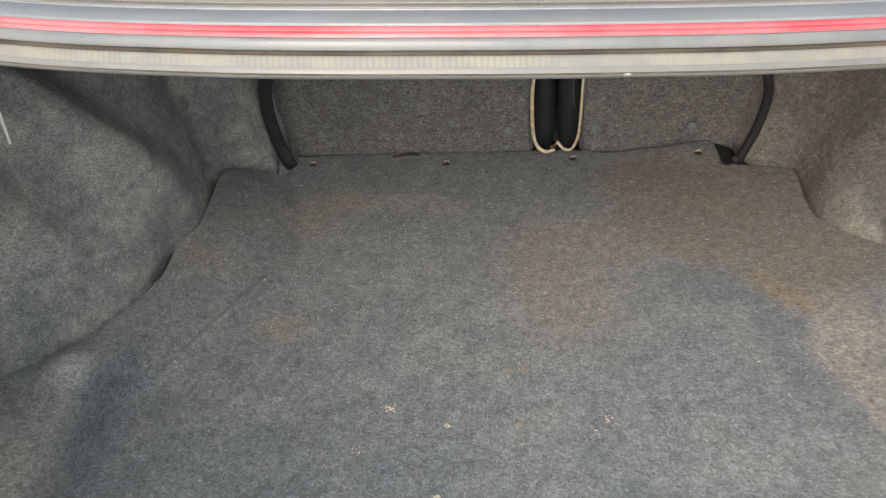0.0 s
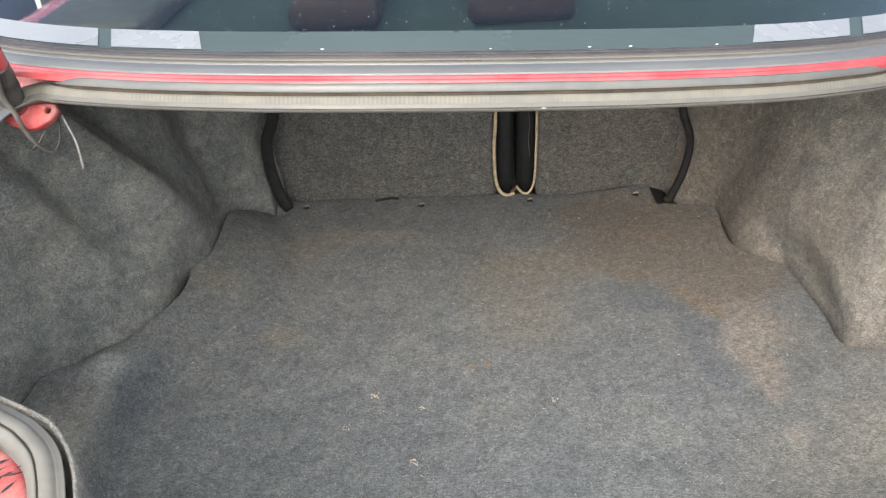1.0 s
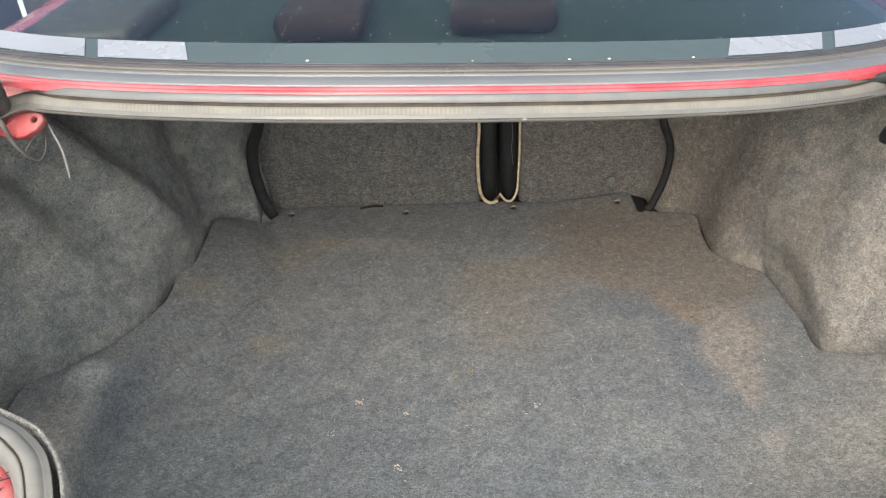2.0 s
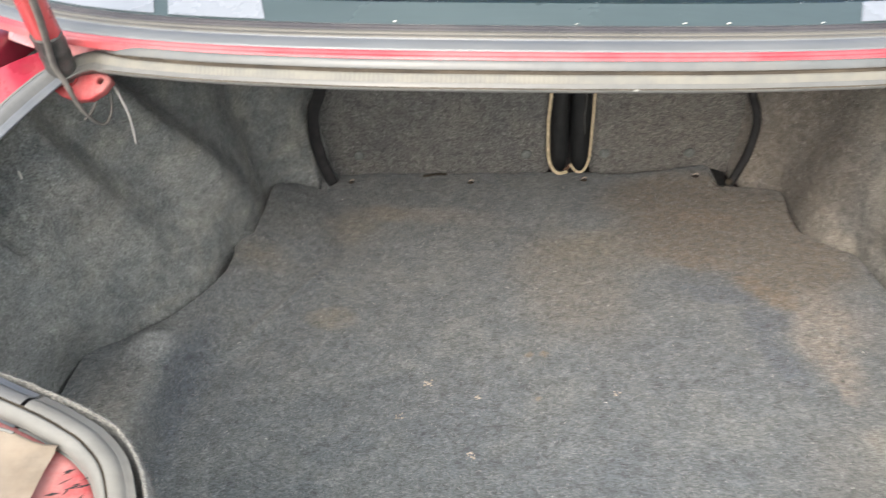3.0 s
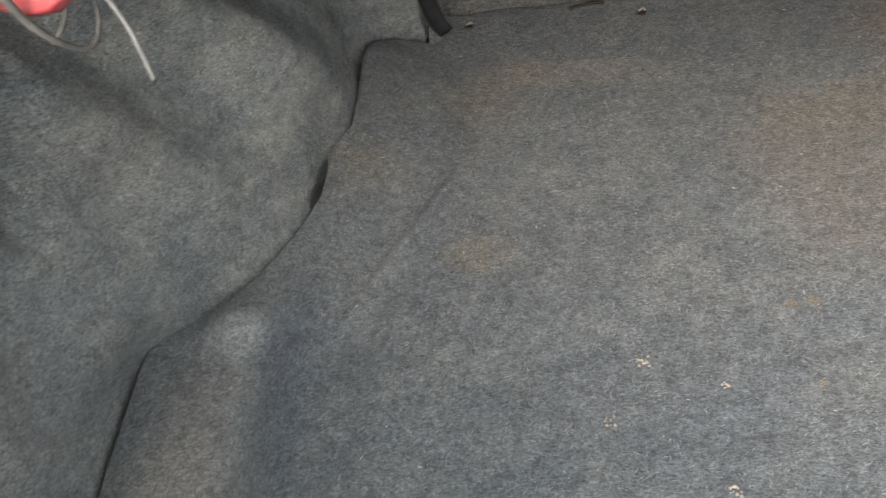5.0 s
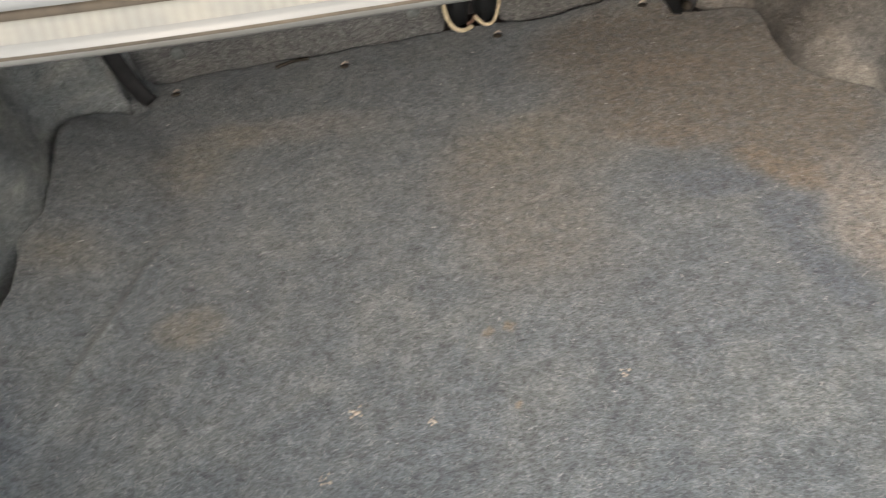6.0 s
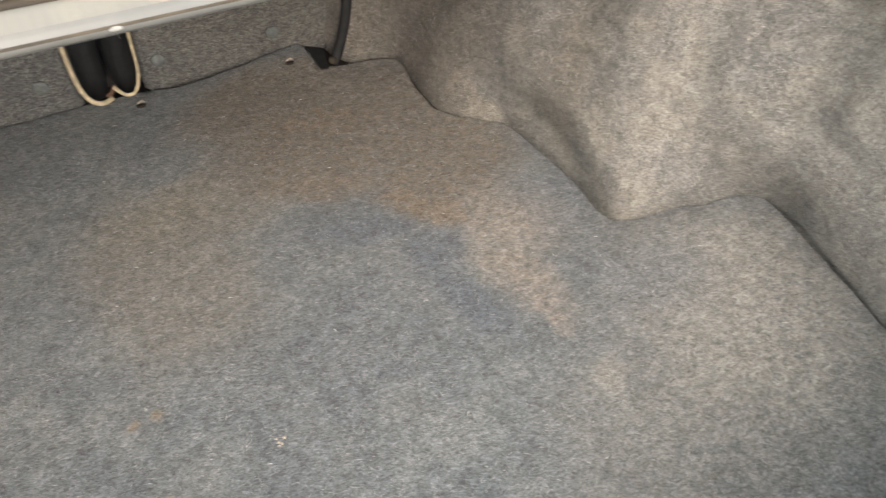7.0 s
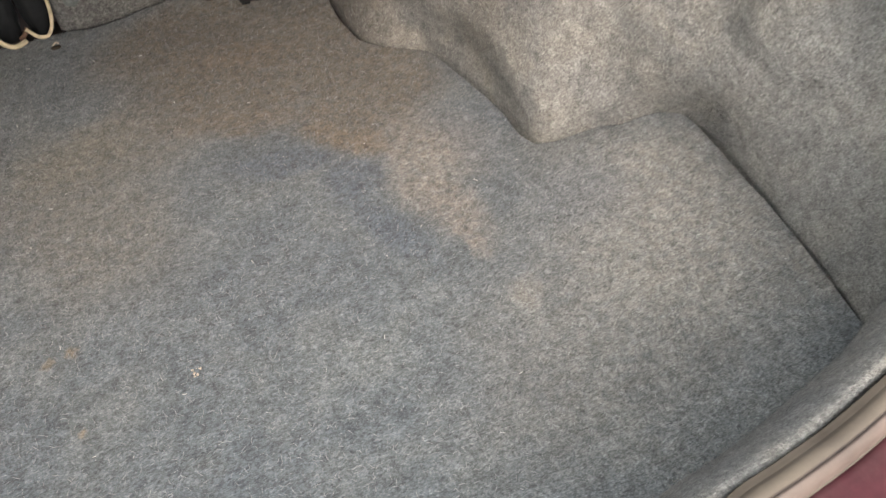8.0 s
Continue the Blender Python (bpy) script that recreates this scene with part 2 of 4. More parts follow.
RED_PAINT = plain("red_paint", (0.36, 0.022, 0.034), 0.25, 0, 0.15, 20, 0.05, 0.9, (0.45, 0.2, 0.17), 0.25)
MAROON_PAINT = plain("maroon_paint", (0.3, 0.02, 0.045), 0.3, 0, 0.2, 20, 0.05, 0.5, (0.4, 0.24, 0.2), 0.3)
TRIM_METAL = plain("dull_bright_trim", (0.14, 0.147, 0.154), 0.4, 0.35, 0.05, 5, 0.0, 0.0, (0.2, 0.19, 0.175), 0.3, streak=0.1)
TRIM_TAN = plain("weathered_trim", (0.11, 0.103, 0.09), 0.36, 0.3, 0.08, 5, 0.0, 0.0, (0.17, 0.155, 0.13), 0.4, streak=0.1)
TRIM_DARK = plain("dark_trim", (0.03, 0.028, 0.032), 0.5, 0, 0.2, 40, 0.15, 0.0, (0.1, 0.09, 0.085), 0.3)
BLACK_VINYL = plain("black_vinyl", (0.013, 0.014, 0.015), 0.45, 0, 0.3, 90, 0.5, shine=0.3)
BLACK_RUBBER = plain("black_rubber", (0.016, 0.016, 0.017), 0.5, 0, 0.4, 60, 0.3, 0.0, (0.04, 0.04, 0.04), 0.3, 0.2)
CREAM_CORD = plain("cream_piping", (0.5, 0.42, 0.28), 0.7, 0, 0.25, 120, 0.6)
BLACK_TAPE = plain("black_tape", (0.03, 0.031, 0.031), 0.4, 0, 0.4, 90, 0.8, 0.0, (0.12, 0.12, 0.115), 0.5)
CABLE_GREY = plain("grey_cable", (0.1, 0.096, 0.09), 0.6, 0, 0.3, 90, 0.3, 0.0, (0.17, 0.16, 0.145), 0.4)
HOSE_GREY = plain("pale_grey_tube", (0.15, 0.15, 0.147), 0.5, 0, 0.2, 90, 0.3)
TAN_PLASTIC = plain("dusty_tan_plastic", (0.16, 0.125, 0.092), 0.5, 0, 0.25, 25, 0.2, 0.1, (0.2, 0.172, 0.14), 0.6, 0.2)
# the sky's pale reflection on red paint is put into these two colours
SKYLIT_PINK = plain("skylit_salmon_paint", (0.52, 0.2, 0.21), 0.2, 0, 0.12, 15, 0.0, 1.0, (0.72, 0.55, 0.55), 0.8)
SKYLIT_RED = plain("skylit_red_paint", (0.45, 0.1, 0.11), 0.2, 0, 0.15, 15, 0.0, 1.0, (0.66, 0.44, 0.43), 0.75)
SEAL_TAN = plain("dusty_tan_rubber", (0.13, 0.128, 0.12), 0.5, 0, 0.12, 30, 0.15, 0.05, (0.155, 0.142, 0.12), 0.4, 0.3)
SEAL_WORN = plain("worn_grey_rubber", (0.1, 0.102, 0.104), 0.45, 0, 0.15, 30, 0.15, 0.1, (0.12, 0.108, 0.09), 0.5, 0.3)
SEAL_DEEP_BROWN = plain("deep_brown_rubber", (0.07, 0.055, 0.05), 0.7, 0, 0.2, 30, 0.2, 0.0, (0.12, 0.09, 0.07), 0.5, 0.2)
SEAL_BROWN = plain("dusty_brown_rubber", (0.095, 0.078, 0.062), 0.6, 0, 0.2, 30, 0.15, 0.0, (0.14, 0.115, 0.085), 0.5, 0.25)
SEAL_PINK = plain("dusty_pinkish_rubber", (0.115, 0.088, 0.075), 0.55, 0, 0.2, 30, 0.15, 0.0, (0.15, 0.12, 0.1), 0.5, 0.25)
SEAL_SIDE = plain("pale_blue_grey_rubber", (0.096, 0.105, 0.12), 0.5, 0, 0.12, 30, 0.15, 0.05, (0.14, 0.135, 0.12), 0.4, 0.3)
RED_DULL = plain("dull_red_paint", (0.29, 0.04, 0.045), 0.55, 0, 0.2, 45, 0.1, 0.0, (0.4, 0.25, 0.23), 0.6, 0.25)
# darkened copy of the red paint for the shaded right tail
SHADED_RED = plain("shaded_red_paint", (0.05, 0.014, 0.018), 0.6, 0, 0.3, 30, 0.1, 0.0, (0.085, 0.05, 0.045), 0.5, 0.15)
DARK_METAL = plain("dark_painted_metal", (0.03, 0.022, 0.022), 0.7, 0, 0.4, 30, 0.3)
SHELF_FELT = plain("shelf_felt", (0.02, 0.027, 0.024), 0.9, 0, 0.4, 40, 0.5)
RED_CLOTH = plain("red_cloth", (0.035, 0.014, 0.012), 0.9, 0, 0.3, 90, 0.6)
BROWN_VINYL = plain("brown_vinyl", (0.07, 0.05, 0.044), 0.5, 0, 0.3, 40, 0.3)
BAND_TEAL = plain("tinted_band", (0.05, 0.068, 0.072), 0.25, 0, 0.04, 3, 0.0)
BAND_PALE = plain("pale_sky_reflection", (0.19, 0.205, 0.23), 0.3, 0, 0.04, 3, 0.0, 0.0)
CHALK = plain("pale_crumb", (0.52, 0.44, 0.35), 0.9, 0, 0.3, 400, 0.5)
FLECK = plain("dull_paint_fleck", (0.24, 0.24, 0.23), 0.8, 0, 0.2, 400, 0.2)
LINT_PALE = plain("pale_lint", (0.6, 0.58, 0.54), 0.9, 0, 0.2, 400, 0.2)
CONCRETE = plain("pale_concrete", (0.5, 0.48, 0.44), 0.9, 0, 0.15, 3, 0.4)


def glass(name):
    n = Nodes(name)
    n.set(Base_Color=(0.8, 0.93, 0.87), Roughness=0.02, Transmission_Weight=1.0, IOR=1.5)
    return n.mat


TINTED_GLASS = glass("tinted_glass")


def ribbed(name, colour, dust):
    """Rubber channel with fine cross ribs, dusty between them."""
    n = Nodes(name)
    w = n.add("ShaderNodeTexWave")
    w.bands_direction = "X"
    n.put(w.inputs["Vector"], n.pos)
    w.inputs["Scale"].default_value, w.inputs["Distortion"].default_value, w.inputs["Detail Scale"].default_value = 75.0, 0.6, 2.0
    a = n.noise(35.0, 6.0, 0.65).outputs["Fac"]
    col = n.mix(n.range(a, 0.35, 0.65), colour, dust)
    col = n.mix(n.math("MULTIPLY", n.range(w.outputs["Fac"], 0.2, 0.6, 0.45, 0.0), n.range(n.noise(9.0, 3.0, 0.6).outputs["Fac"], 0.42, 0.62)), col, n.mix(1.0, col, (0.7, 0.69, 0.67), "MULTIPLY"))
    n.set(Base_Color=col, Roughness=0.6, Normal=n.bump(w.outputs["Fac"], 0.08, 0.001))
    return n.mat


SEAL_RIBBED = ribbed("ribbed_rubber", (0.1, 0.098, 0.088), (0.13, 0.122, 0.102))


# ---- building helpers ----
def part(name, bm, material, parent=None, label="", smooth=True):
    """Links a bmesh as one mesh object, under a thing or a part."""
    me = bpy.data.meshes.new(name)
    bm.normal_update()
    bm.to_mesh(me)
    bm.free()
    me.materials.append(material)
    if smooth:
        me.shade_smooth()
    ob = new(name, me)
    if parent:
        ob.parent = parent
    if label:
        tagged(ob, label)
    return ob


def thing(name, label, category, group="", kind=""):
    return tagged(new(name), label, category, group, kind)


def grid(points, closed_u=False, closed_v=False):
    """A sheet from rows of points."""
    bm = bmesh.new()
    vs = [[bm.verts.new(p) for p in row] for row in points]
    nu, nv = len(vs), len(vs[0])
    for i in range(nu if closed_u else nu - 1):
        for j in range(nv if closed_v else nv - 1):
            a, b = (i + 1) % nu, (j + 1) % nv
            bm.faces.new((vs[i][j], vs[a][j], vs[a][b], vs[i][b]))
    return bm


def spline(points, n):
    """n points at even steps along a smooth curve through the points given (Catmull-Rom)."""
    p = np.array(points, float)
    p = np.vstack([2 * p[0] - p[1], p, 2 * p[-1] - p[-2]])
    out = []
    for i in range(1, len(p) - 2):
        for t in np.linspace(0, 1, 24, endpoint=False):
            a, b, c, d = p[i - 1 : i + 3]
            out.append(0.5 * (2 * b + (c - a) * t + (2 * a - 5 * b + 4 * c - d) * t**2 + (3 * b - a - 3 * c + d) * t**3))
    out.append(p[-2])
    return even(np.array(out), n)


def even(line, n):
    s = np.r_[0, np.cumsum(np.linalg.norm(np.diff(line, axis=0), axis=1))]
    t = np.linspace(0, s[-1], n)
    return np.stack([np.interp(t, s, c) for c in line.T], 1)


def tube(points, radius, n=60, sides=12, flat=1.0, side=None, caps=True, radii=None):
    """A round or flattened cord along a smooth curve."""
    line = spline(points, n)
    tan = np.gradient(line, axis=0)
    tan /= np.linalg.norm(tan, axis=1)[:, None]
    ref = np.array(side if side is not None else (0.3, 0.5, 0.81), float)
    rows = []
    for k, (p, t) in enumerate(zip(line, tan)):
        u = np.cross(t, ref)
        u /= np.linalg.norm(u)
        v = np.cross(u, t)
        r = radius if radii is None else np.interp(k / (n - 1), np.linspace(0, 1, len(radii)), radii)
        rows.append([p + r * (u * flat * math.cos(a) + v * math.sin(a)) for a in np.linspace(0, 2 * math.pi, sides, endpoint=False)])
    bm = grid(rows, closed_v=True)
    if caps:
        bm.verts.ensure_lookup_table()
        bm.faces.new([bm.verts[i] for i in range(sides)][::-1])
        bm.faces.new([bm.verts[len(bm.verts) - sides + i] for i in range(sides)])
    bmesh.ops.recalc_face_normals(bm, faces=bm.faces)
    return bm


def box(x0, x1, y0, y1, z0, z1, bevel=0.004, segments=2):
    bm = bmesh.new()
    bmesh.ops.create_cube(bm, size=1)
    bmesh.ops.scale(bm, vec=(x1 - x0, y1 - y0, z1 - z0), verts=bm.verts)
    bmesh.ops.translate(bm, vec=((x0 + x1) / 2, (y0 + y1) / 2, (z0 + z1) / 2), verts=bm.verts)
    if bevel:
        bmesh.ops.bevel(bm, geom=bm.edges[:], offset=bevel, segments=segments, affect="EDGES", profile=0.5)
    return bm


def step(a, b, x):
    t = min(1.0, max(0.0, (x - a) / (b - a)))
    return t * t * (3 - 2 * t)


def wob(x, y, z, scale, amount):
    return amount * noise.noise(Vector((x, y, z)) * scale)


# ---- plan of the load floor: where its edge lies, rear to front ----
LEFT_EDGE = [(0.02, -0.50), (0.2, -0.55), (0.35, -0.581), (0.402, -0.586), (0.5, -0.591), (0.585, -0.593), (0.6, -0.585), (0.611, -0.564), (0.63, -0.528), (0.672, -0.499),
             (0.717, -0.477), (0.755, -0.46), (0.794, -0.463), (0.845, -0.46), (0.882, -0.438), (0.932, -0.438), (1.02, -0.444), (1.055, -0.438), (1.08, -0.419), (1.09, -0.375), (1.17, -0.372)]
RIGHT_EDGE = [(0.02, 0.52), (0.2, 0.585), (0.33, 0.628), (0.425, 0.647), (0.525, 0.663), (0.59, 0.671), (0.614, 0.67), (0.626, 0.664), (0.631, 0.645), (0.634, 0.62), (0.638, 0.604), (0.653, 0.594), (0.66, 0.573), (0.667, 0.548), (0.68, 0.53), (0.708, 0.526),
              (0.739, 0.529), (0.778, 0.528), (0.854, 0.517), (0.89, 0.511), (0.925, 0.468), (0.956, 0.449), (0.996, 0.446), (1.047, 0.448), (1.085, 0.446), (1.1, 0.42), (1.108, 0.352), (1.17, 0.338)]


def edge_x(table, y):
    return float(np.interp(y, [a for a, _ in table], [b for _, b in table]))


# where the mat begins to climb towards the left liner (foot), and where it has reached the ledge (brow), rear to front
FOOT_LINE = [(0.02, -0.43), (0.36, -0.448), (0.5, -0.455), (0.57, -0.448), (0.62, -0.425), (0.66, -0.39), (0.72, -0.36), (0.78, -0.33), (0.84, -0.302), (0.92, -0.3), (1.0, -0.325), (1.06, -0.35), (1.17, -0.36)]
BROW_LINE = [(0.02, -0.45), (0.36, -0.468), (0.45, -0.478), (0.53, -0.482), (0.58, -0.47), (0.62, -0.468), (0.66, -0.482), (0.72, -0.5), (1.17, -0.5)]


def mat_height(x, y):
    left = max(edge_x(LEFT_EDGE, y), edge_x(BROW_LINE, y))
    foot = edge_x(FOOT_LINE, y)
    t = min(1.0, max(0.0, (x - left) / max(0.02, foot - left)))
    kink = 0.7 * step(0.62, 0.75, y)
    z = 0.05 * (1 - 0.6 * step(1.02, 1.1, y)) * (1 - (step(0.0, 1.0, t) * (1 - kink) + t * kink))
    z += (1 - step(0.62, 0.72, y)) * 0.042 * step(0.42, 0.66, x)
    z += 0.02 * math.exp(-(((x + 0.5) / 0.03) ** 2 + ((y - 0.612) / 0.03) ** 2))
    fold = x + 0.375 - 0.1 * (y - 0.5)
    z += 0.005 * math.exp(-((fold / 0.02) ** 2)) * step(0.4, 0.5, y) * (1 - step(0.58, 0.7, y))
    z += 0.012 * math.exp(-(((x - foot + 0.011) / 0.011) ** 2)) * step(0.6, 0.7, y) * (1 - step(0.8, 0.92, y))
    z += 0.012 * step(0.08, 0.32, x) * step(1.07, 1.15, y) * (1 - step(0.328, 0.34, x))
    return z + wob(x, y, 0, 7, 0.0025) + wob(x, y, 3, 22, 0.001)


# ---- the floor mat ----
def front_edge(x):
    """How far forward the mat's front edge reaches."""
    return 1.148 - 0.01 * step(0.1, 0.16, x) * (1 - step(0.24, 0.3, x)) + 0.002 * math.sin(23 * x + 0.6) + 0.0015 * math.sin(61 * x) + 0.0008 * math.sin(143 * x + 1)


def build_mat():
    ys = np.linspace(0.03, 1.17, 230)
    across = np.concatenate([[0.0, 0.0012, 0.0028], np.linspace(0.006, 0.994, 246), [0.9972, 0.9988, 1.0]])
    rows = []
    for y0 in ys:
        gap = 0.0016 + 0.001 * (1 - step(0.58, 0.64, y0))
        gap += 0.001 * noise.noise(Vector((y0 * 31, 2.0, 7.0)))
        xl, xr = edge_x(LEFT_EDGE, y0) + gap + 0.0075 * math.exp(-(((y0 - 0.803) / 0.034) ** 4)), edge_x(RIGHT_EDGE, y0) - 0.8 * gap - 0.0055 * math.exp(-(((y0 - 0.985) / 0.07) ** 4))
        row = []
        for f in across:
            x = xl + (xr - xl) * f + wob(f * 40, y0 * 30, 5, 1, 0.0008)
            y = y0 + (front_edge(x) - 1.17) * step(1.0, 1.17, y0)
            rim = min(x - xl, xr - x, front_edge(x) - y)
            roll = -0.002 * (1 - step(0.0, 0.0022, rim))
            row.append((x, y, mat_height(x, y) + roll))
        ends = [(row[0][0] + 0.001, row[0][1], row[0][2] - 0.008)], [(row[-1][0] - 0.001, row[-1][1], row[-1][2] - 0.008)]
        rows.append(ends[0] + row + ends[1])
    rows.append([(x, y - 0.001, z - 0.01) for x, y, z in rows[-1]])
    return grid(rows)


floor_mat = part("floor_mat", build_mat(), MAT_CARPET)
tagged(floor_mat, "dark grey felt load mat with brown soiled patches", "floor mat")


def push_pin(x, y):
    """A bent pale metal tongue over a dark disc that stands for a shaded hole in the mat."""
    z = mat_height(x, y)
    pin = thing("mat_clip", "small pale metal clip over a dark disc painted as a mat hole", "clip", "clips along the mat edge")
    bm = bmesh.new()
    bmesh.ops.create_circle(bm, cap_ends=True, segments=14, radius=0.0052)
    bmesh.ops.scale(bm, vec=(1.15, 0.8, 1), verts=bm.verts)
    bmesh.ops.translate(bm, vec=(x, y, z + 0.0012), verts=bm.verts)
    up = bmesh.ops.extrude_face_region(bm, geom=bm.faces[:])
    bmesh.ops.translate(bm, vec=(0, 0, 0.001), verts=[v for v in up["geom"] if isinstance(v, bmesh.types.BMVert)])
    part("hole_disc", bm, SEAL_DARK, pin)
    part("tongue", tube([(x - 0.003, y + 0.005, z + 0.002), (x + 0.002, y + 0.0055, z + 0.005), (x + 0.005, y + 0.003, z + 0.004)], 0.001, 10, 8, 0.6), CHALK, pin)


for px, py in ((-0.323, 1.113), (-0.099, 1.106), (0.107, 1.113), (0.305, 1.115)):
    push_pin(px, py)

# solid dark cord laid where the cut's shade would show
slit = part("mat_slit", tube([(-0.19, 1.131, 0.002), (-0.165, 1.137, 0.003), (-0.145, 1.138, 0.002)], 0.0022, 20, 8, 1.4), SEAL_DARK)
tagged(slit, "thin dark cord laid on as a shaded cut along the mat's front edge", "slit")


# ---- carpeted side liners ----
def smooth_line(line, sigma):
    """The plan line with its corners rounded off over sigma points."""
    if sigma < 0.3:
        return line
    k = np.exp(-0.5 * (np.arange(-int(3 * sigma), int(3 * sigma) + 1) / sigma) ** 2)
    k /= k.sum()
    pad = len(k) // 2
    ext = np.vstack([2 * line[0] - line[pad:0:-1], line, 2 * line[-1] - line[-2 : -pad - 2 : -1]])
    return np.stack([np.convolve(ext[:, c], k, "valid") for c in range(2)], 1)


def ridge(y, z, a, b, width):
    """How close (y, z) lies to the line from a to b: 1 on it, fading over its width."""
    ay, az, by, bz = *a, *b
    t = max(0.0, min(1.0, ((y - ay) * (by - ay) + (z - az) * (bz - az)) / ((by - ay) ** 2 + (bz - az) ** 2)))
    d = math.hypot(y - ay - t * (by - ay), z - az - t * (bz - az))
    return math.exp(-((d / width) ** 2)) * (1 - 0.7 * t * t)


def crease(y, z, a, b, ahead, behind):
    """A fold along the line from a (top) to b (foot), steep on its forward side and easing off behind, widest at the top."""
    ay, az, by, bz = *a, *b
    t = max(0.0, min(1.0, (az - z) / (az - bz)))
    d = y - (ay + (by - ay) * t)
    width = ahead if d > 0 else behind * (1.0 - 0.7 * t)
    return math.exp(-((d / width) ** 2)) * step(bz - 0.025, bz + 0.05, z)


def left_relief(y, z):
    """Inward swell of the left liner, in metres."""
    r = 0.046 * ridge(y, z, (0.75, 0.35), (0.892, 0.11), 0.034)
    r -= 0.038 * ridge(y, z, (1.06, 0.42), (1.005, 0.04), 0.05)
    r -= 0.024 * ridge(y, z, (0.68, 0.39), (0.775, 0.16), 0.036)
    r += 0.018 * ridge(y, z, (0.635, 0.33), (0.705, 0.14), 0.028)
    r -= 0.02 * ridge(y, z, (0.608, 0.28), (0.665, 0.15), 0.026)
    r -= 0.1 * crease(y, z, (0.626, 0.39), (0.582, 0.235), 0.018, 0.055)
    r += 0.018 * ridge(y, z, (0.49, 0.28), (0.43, 0.14), 0.035)
    return r


def right_relief(y, z):
    """Inward swell of the right liner, in metres."""
    r = 0.011 * ridge(y, z, (0.74, 0.22), (0.71, 0.06), 0.06)
    r -= 0.005 * ridge(y, z, (0.69, 0.24), (0.66, 0.1), 0.026)
    r += 0.007 * ridge(y, z, (0.66, 0.27), (0.645, 0.12), 0.022)
    r += 0.007 * ridge(y, z, (0.626, 0.29), (0.617, 0.12), 0.014)
    r -= 0.014 * ridge(y, z, (0.59, 0.26), (0.6, 0.12), 0.028)
    r += 0.014 * ridge(y, z, (0.54, 0.21), (0.555, 0.16), 0.04)
    r += 0.009 * ridge(y, z, (0.95, 0.35), (0.85, 0.12), 0.07)
    r -= 0.02 * ridge(y, z, (1.08, 0.42), (1.0, 0.05), 0.06)
    return r


def build_liner(table, side, relief, tall):
    """A sheet that stands on the mat's edge line: its foot follows every notch, its upper part is smooth and leans over the wheel."""
    n, levels = 330, 92
    foot = even(np.array([(x + 0.0015 * side, y) for y, x in table if y < 1.102] + [(0.387 * side, 1.107), (0.372 * side, 1.14), (0.366 * side, 1.18)]), 900)
    foot = even(smooth_line(foot, 2.5), n)
    rows = []
    for j in range(levels):
        z = -0.012 + (tall + 0.012) * j / (levels - 1)
        u = max(0.0, z)
        low = [float(np.interp(y, [0.2, 0.3, 0.36, 0.45, 0.55, 1.2], [0.4, 0.6, 0.82, 0.88, 1.0, 1.0])) for _, y in foot]
        near, far = smooth_line(foot, 1 + 14 * step(0.005, 0.12, u)), smooth_line(foot, 1 + 26 * step(0.005, 0.14, u))
        keep = np.array([step(0.84, 0.98, y) for _, y in foot])[:, None]
        line = near * keep + far * (1 - keep)
        row = []
        for k in range(n):
            x, y = line[k]
            arch = math.exp(-(((y - 0.85) / 0.19) ** 2))
            lean = arch * 0.62 * max(0.0, u - 0.06) ** 1.55 + (1 - arch) * 0.06 * u
            lean += 0.03 * (1 - step(0.35, 0.6, y)) * step(0.02, 0.25, u)
            fade = step(0.0, 0.05, u)
            push = lean - relief(y, u) * fade
            x += side * push
            y += wob(x, y, z, 9, 0.004) * fade
            x += (wob(y, z, side, 12, 0.006) + wob(y, z, side + 5, 40, 0.0015)) * fade
            tucked = (1 - step(0.034, 0.041, u)) * (1 - step(0.57, 0.615, y)) * step(0.2, 0.3, y)
            if side < 0:
                tucked = max(tucked, 0.8 * (1 - step(0.05, 0.06, u)) * math.exp(-(((y - 0.803) / 0.034) ** 4)))
            else:
                tucked = max(tucked, 0.25 * (1 - step(0.004, 0.014, u)) * max(math.exp(-(((y - 0.945) / 0.03) ** 2)), math.exp(-(((y - 0.72) / 0.05) ** 2))))
            x += side * tucked * 0.008
            swell = 0.0025 * math.exp(-((u - 0.012) / 0.012) ** 2)
            gape = 0.0018 * max(0.0, noise.noise(Vector((y * 14, side * 3.1, 0.4))))
            row.append((x - side * swell + side * gape * (1 - step(0.0, 0.03, u)), y, z * (low[k] if z > 0 else 1)))
        rows.append(row)
    return grid(rows)


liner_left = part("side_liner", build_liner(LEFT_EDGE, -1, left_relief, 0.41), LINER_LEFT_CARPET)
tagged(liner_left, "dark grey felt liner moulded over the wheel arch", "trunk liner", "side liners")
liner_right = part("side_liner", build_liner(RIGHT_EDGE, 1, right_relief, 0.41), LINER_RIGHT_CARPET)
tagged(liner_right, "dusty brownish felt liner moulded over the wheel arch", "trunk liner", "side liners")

# ---- rear seat backs ----
SEAT = 1.152


def seat_y(z):
    return SEAT + 0.05 * z


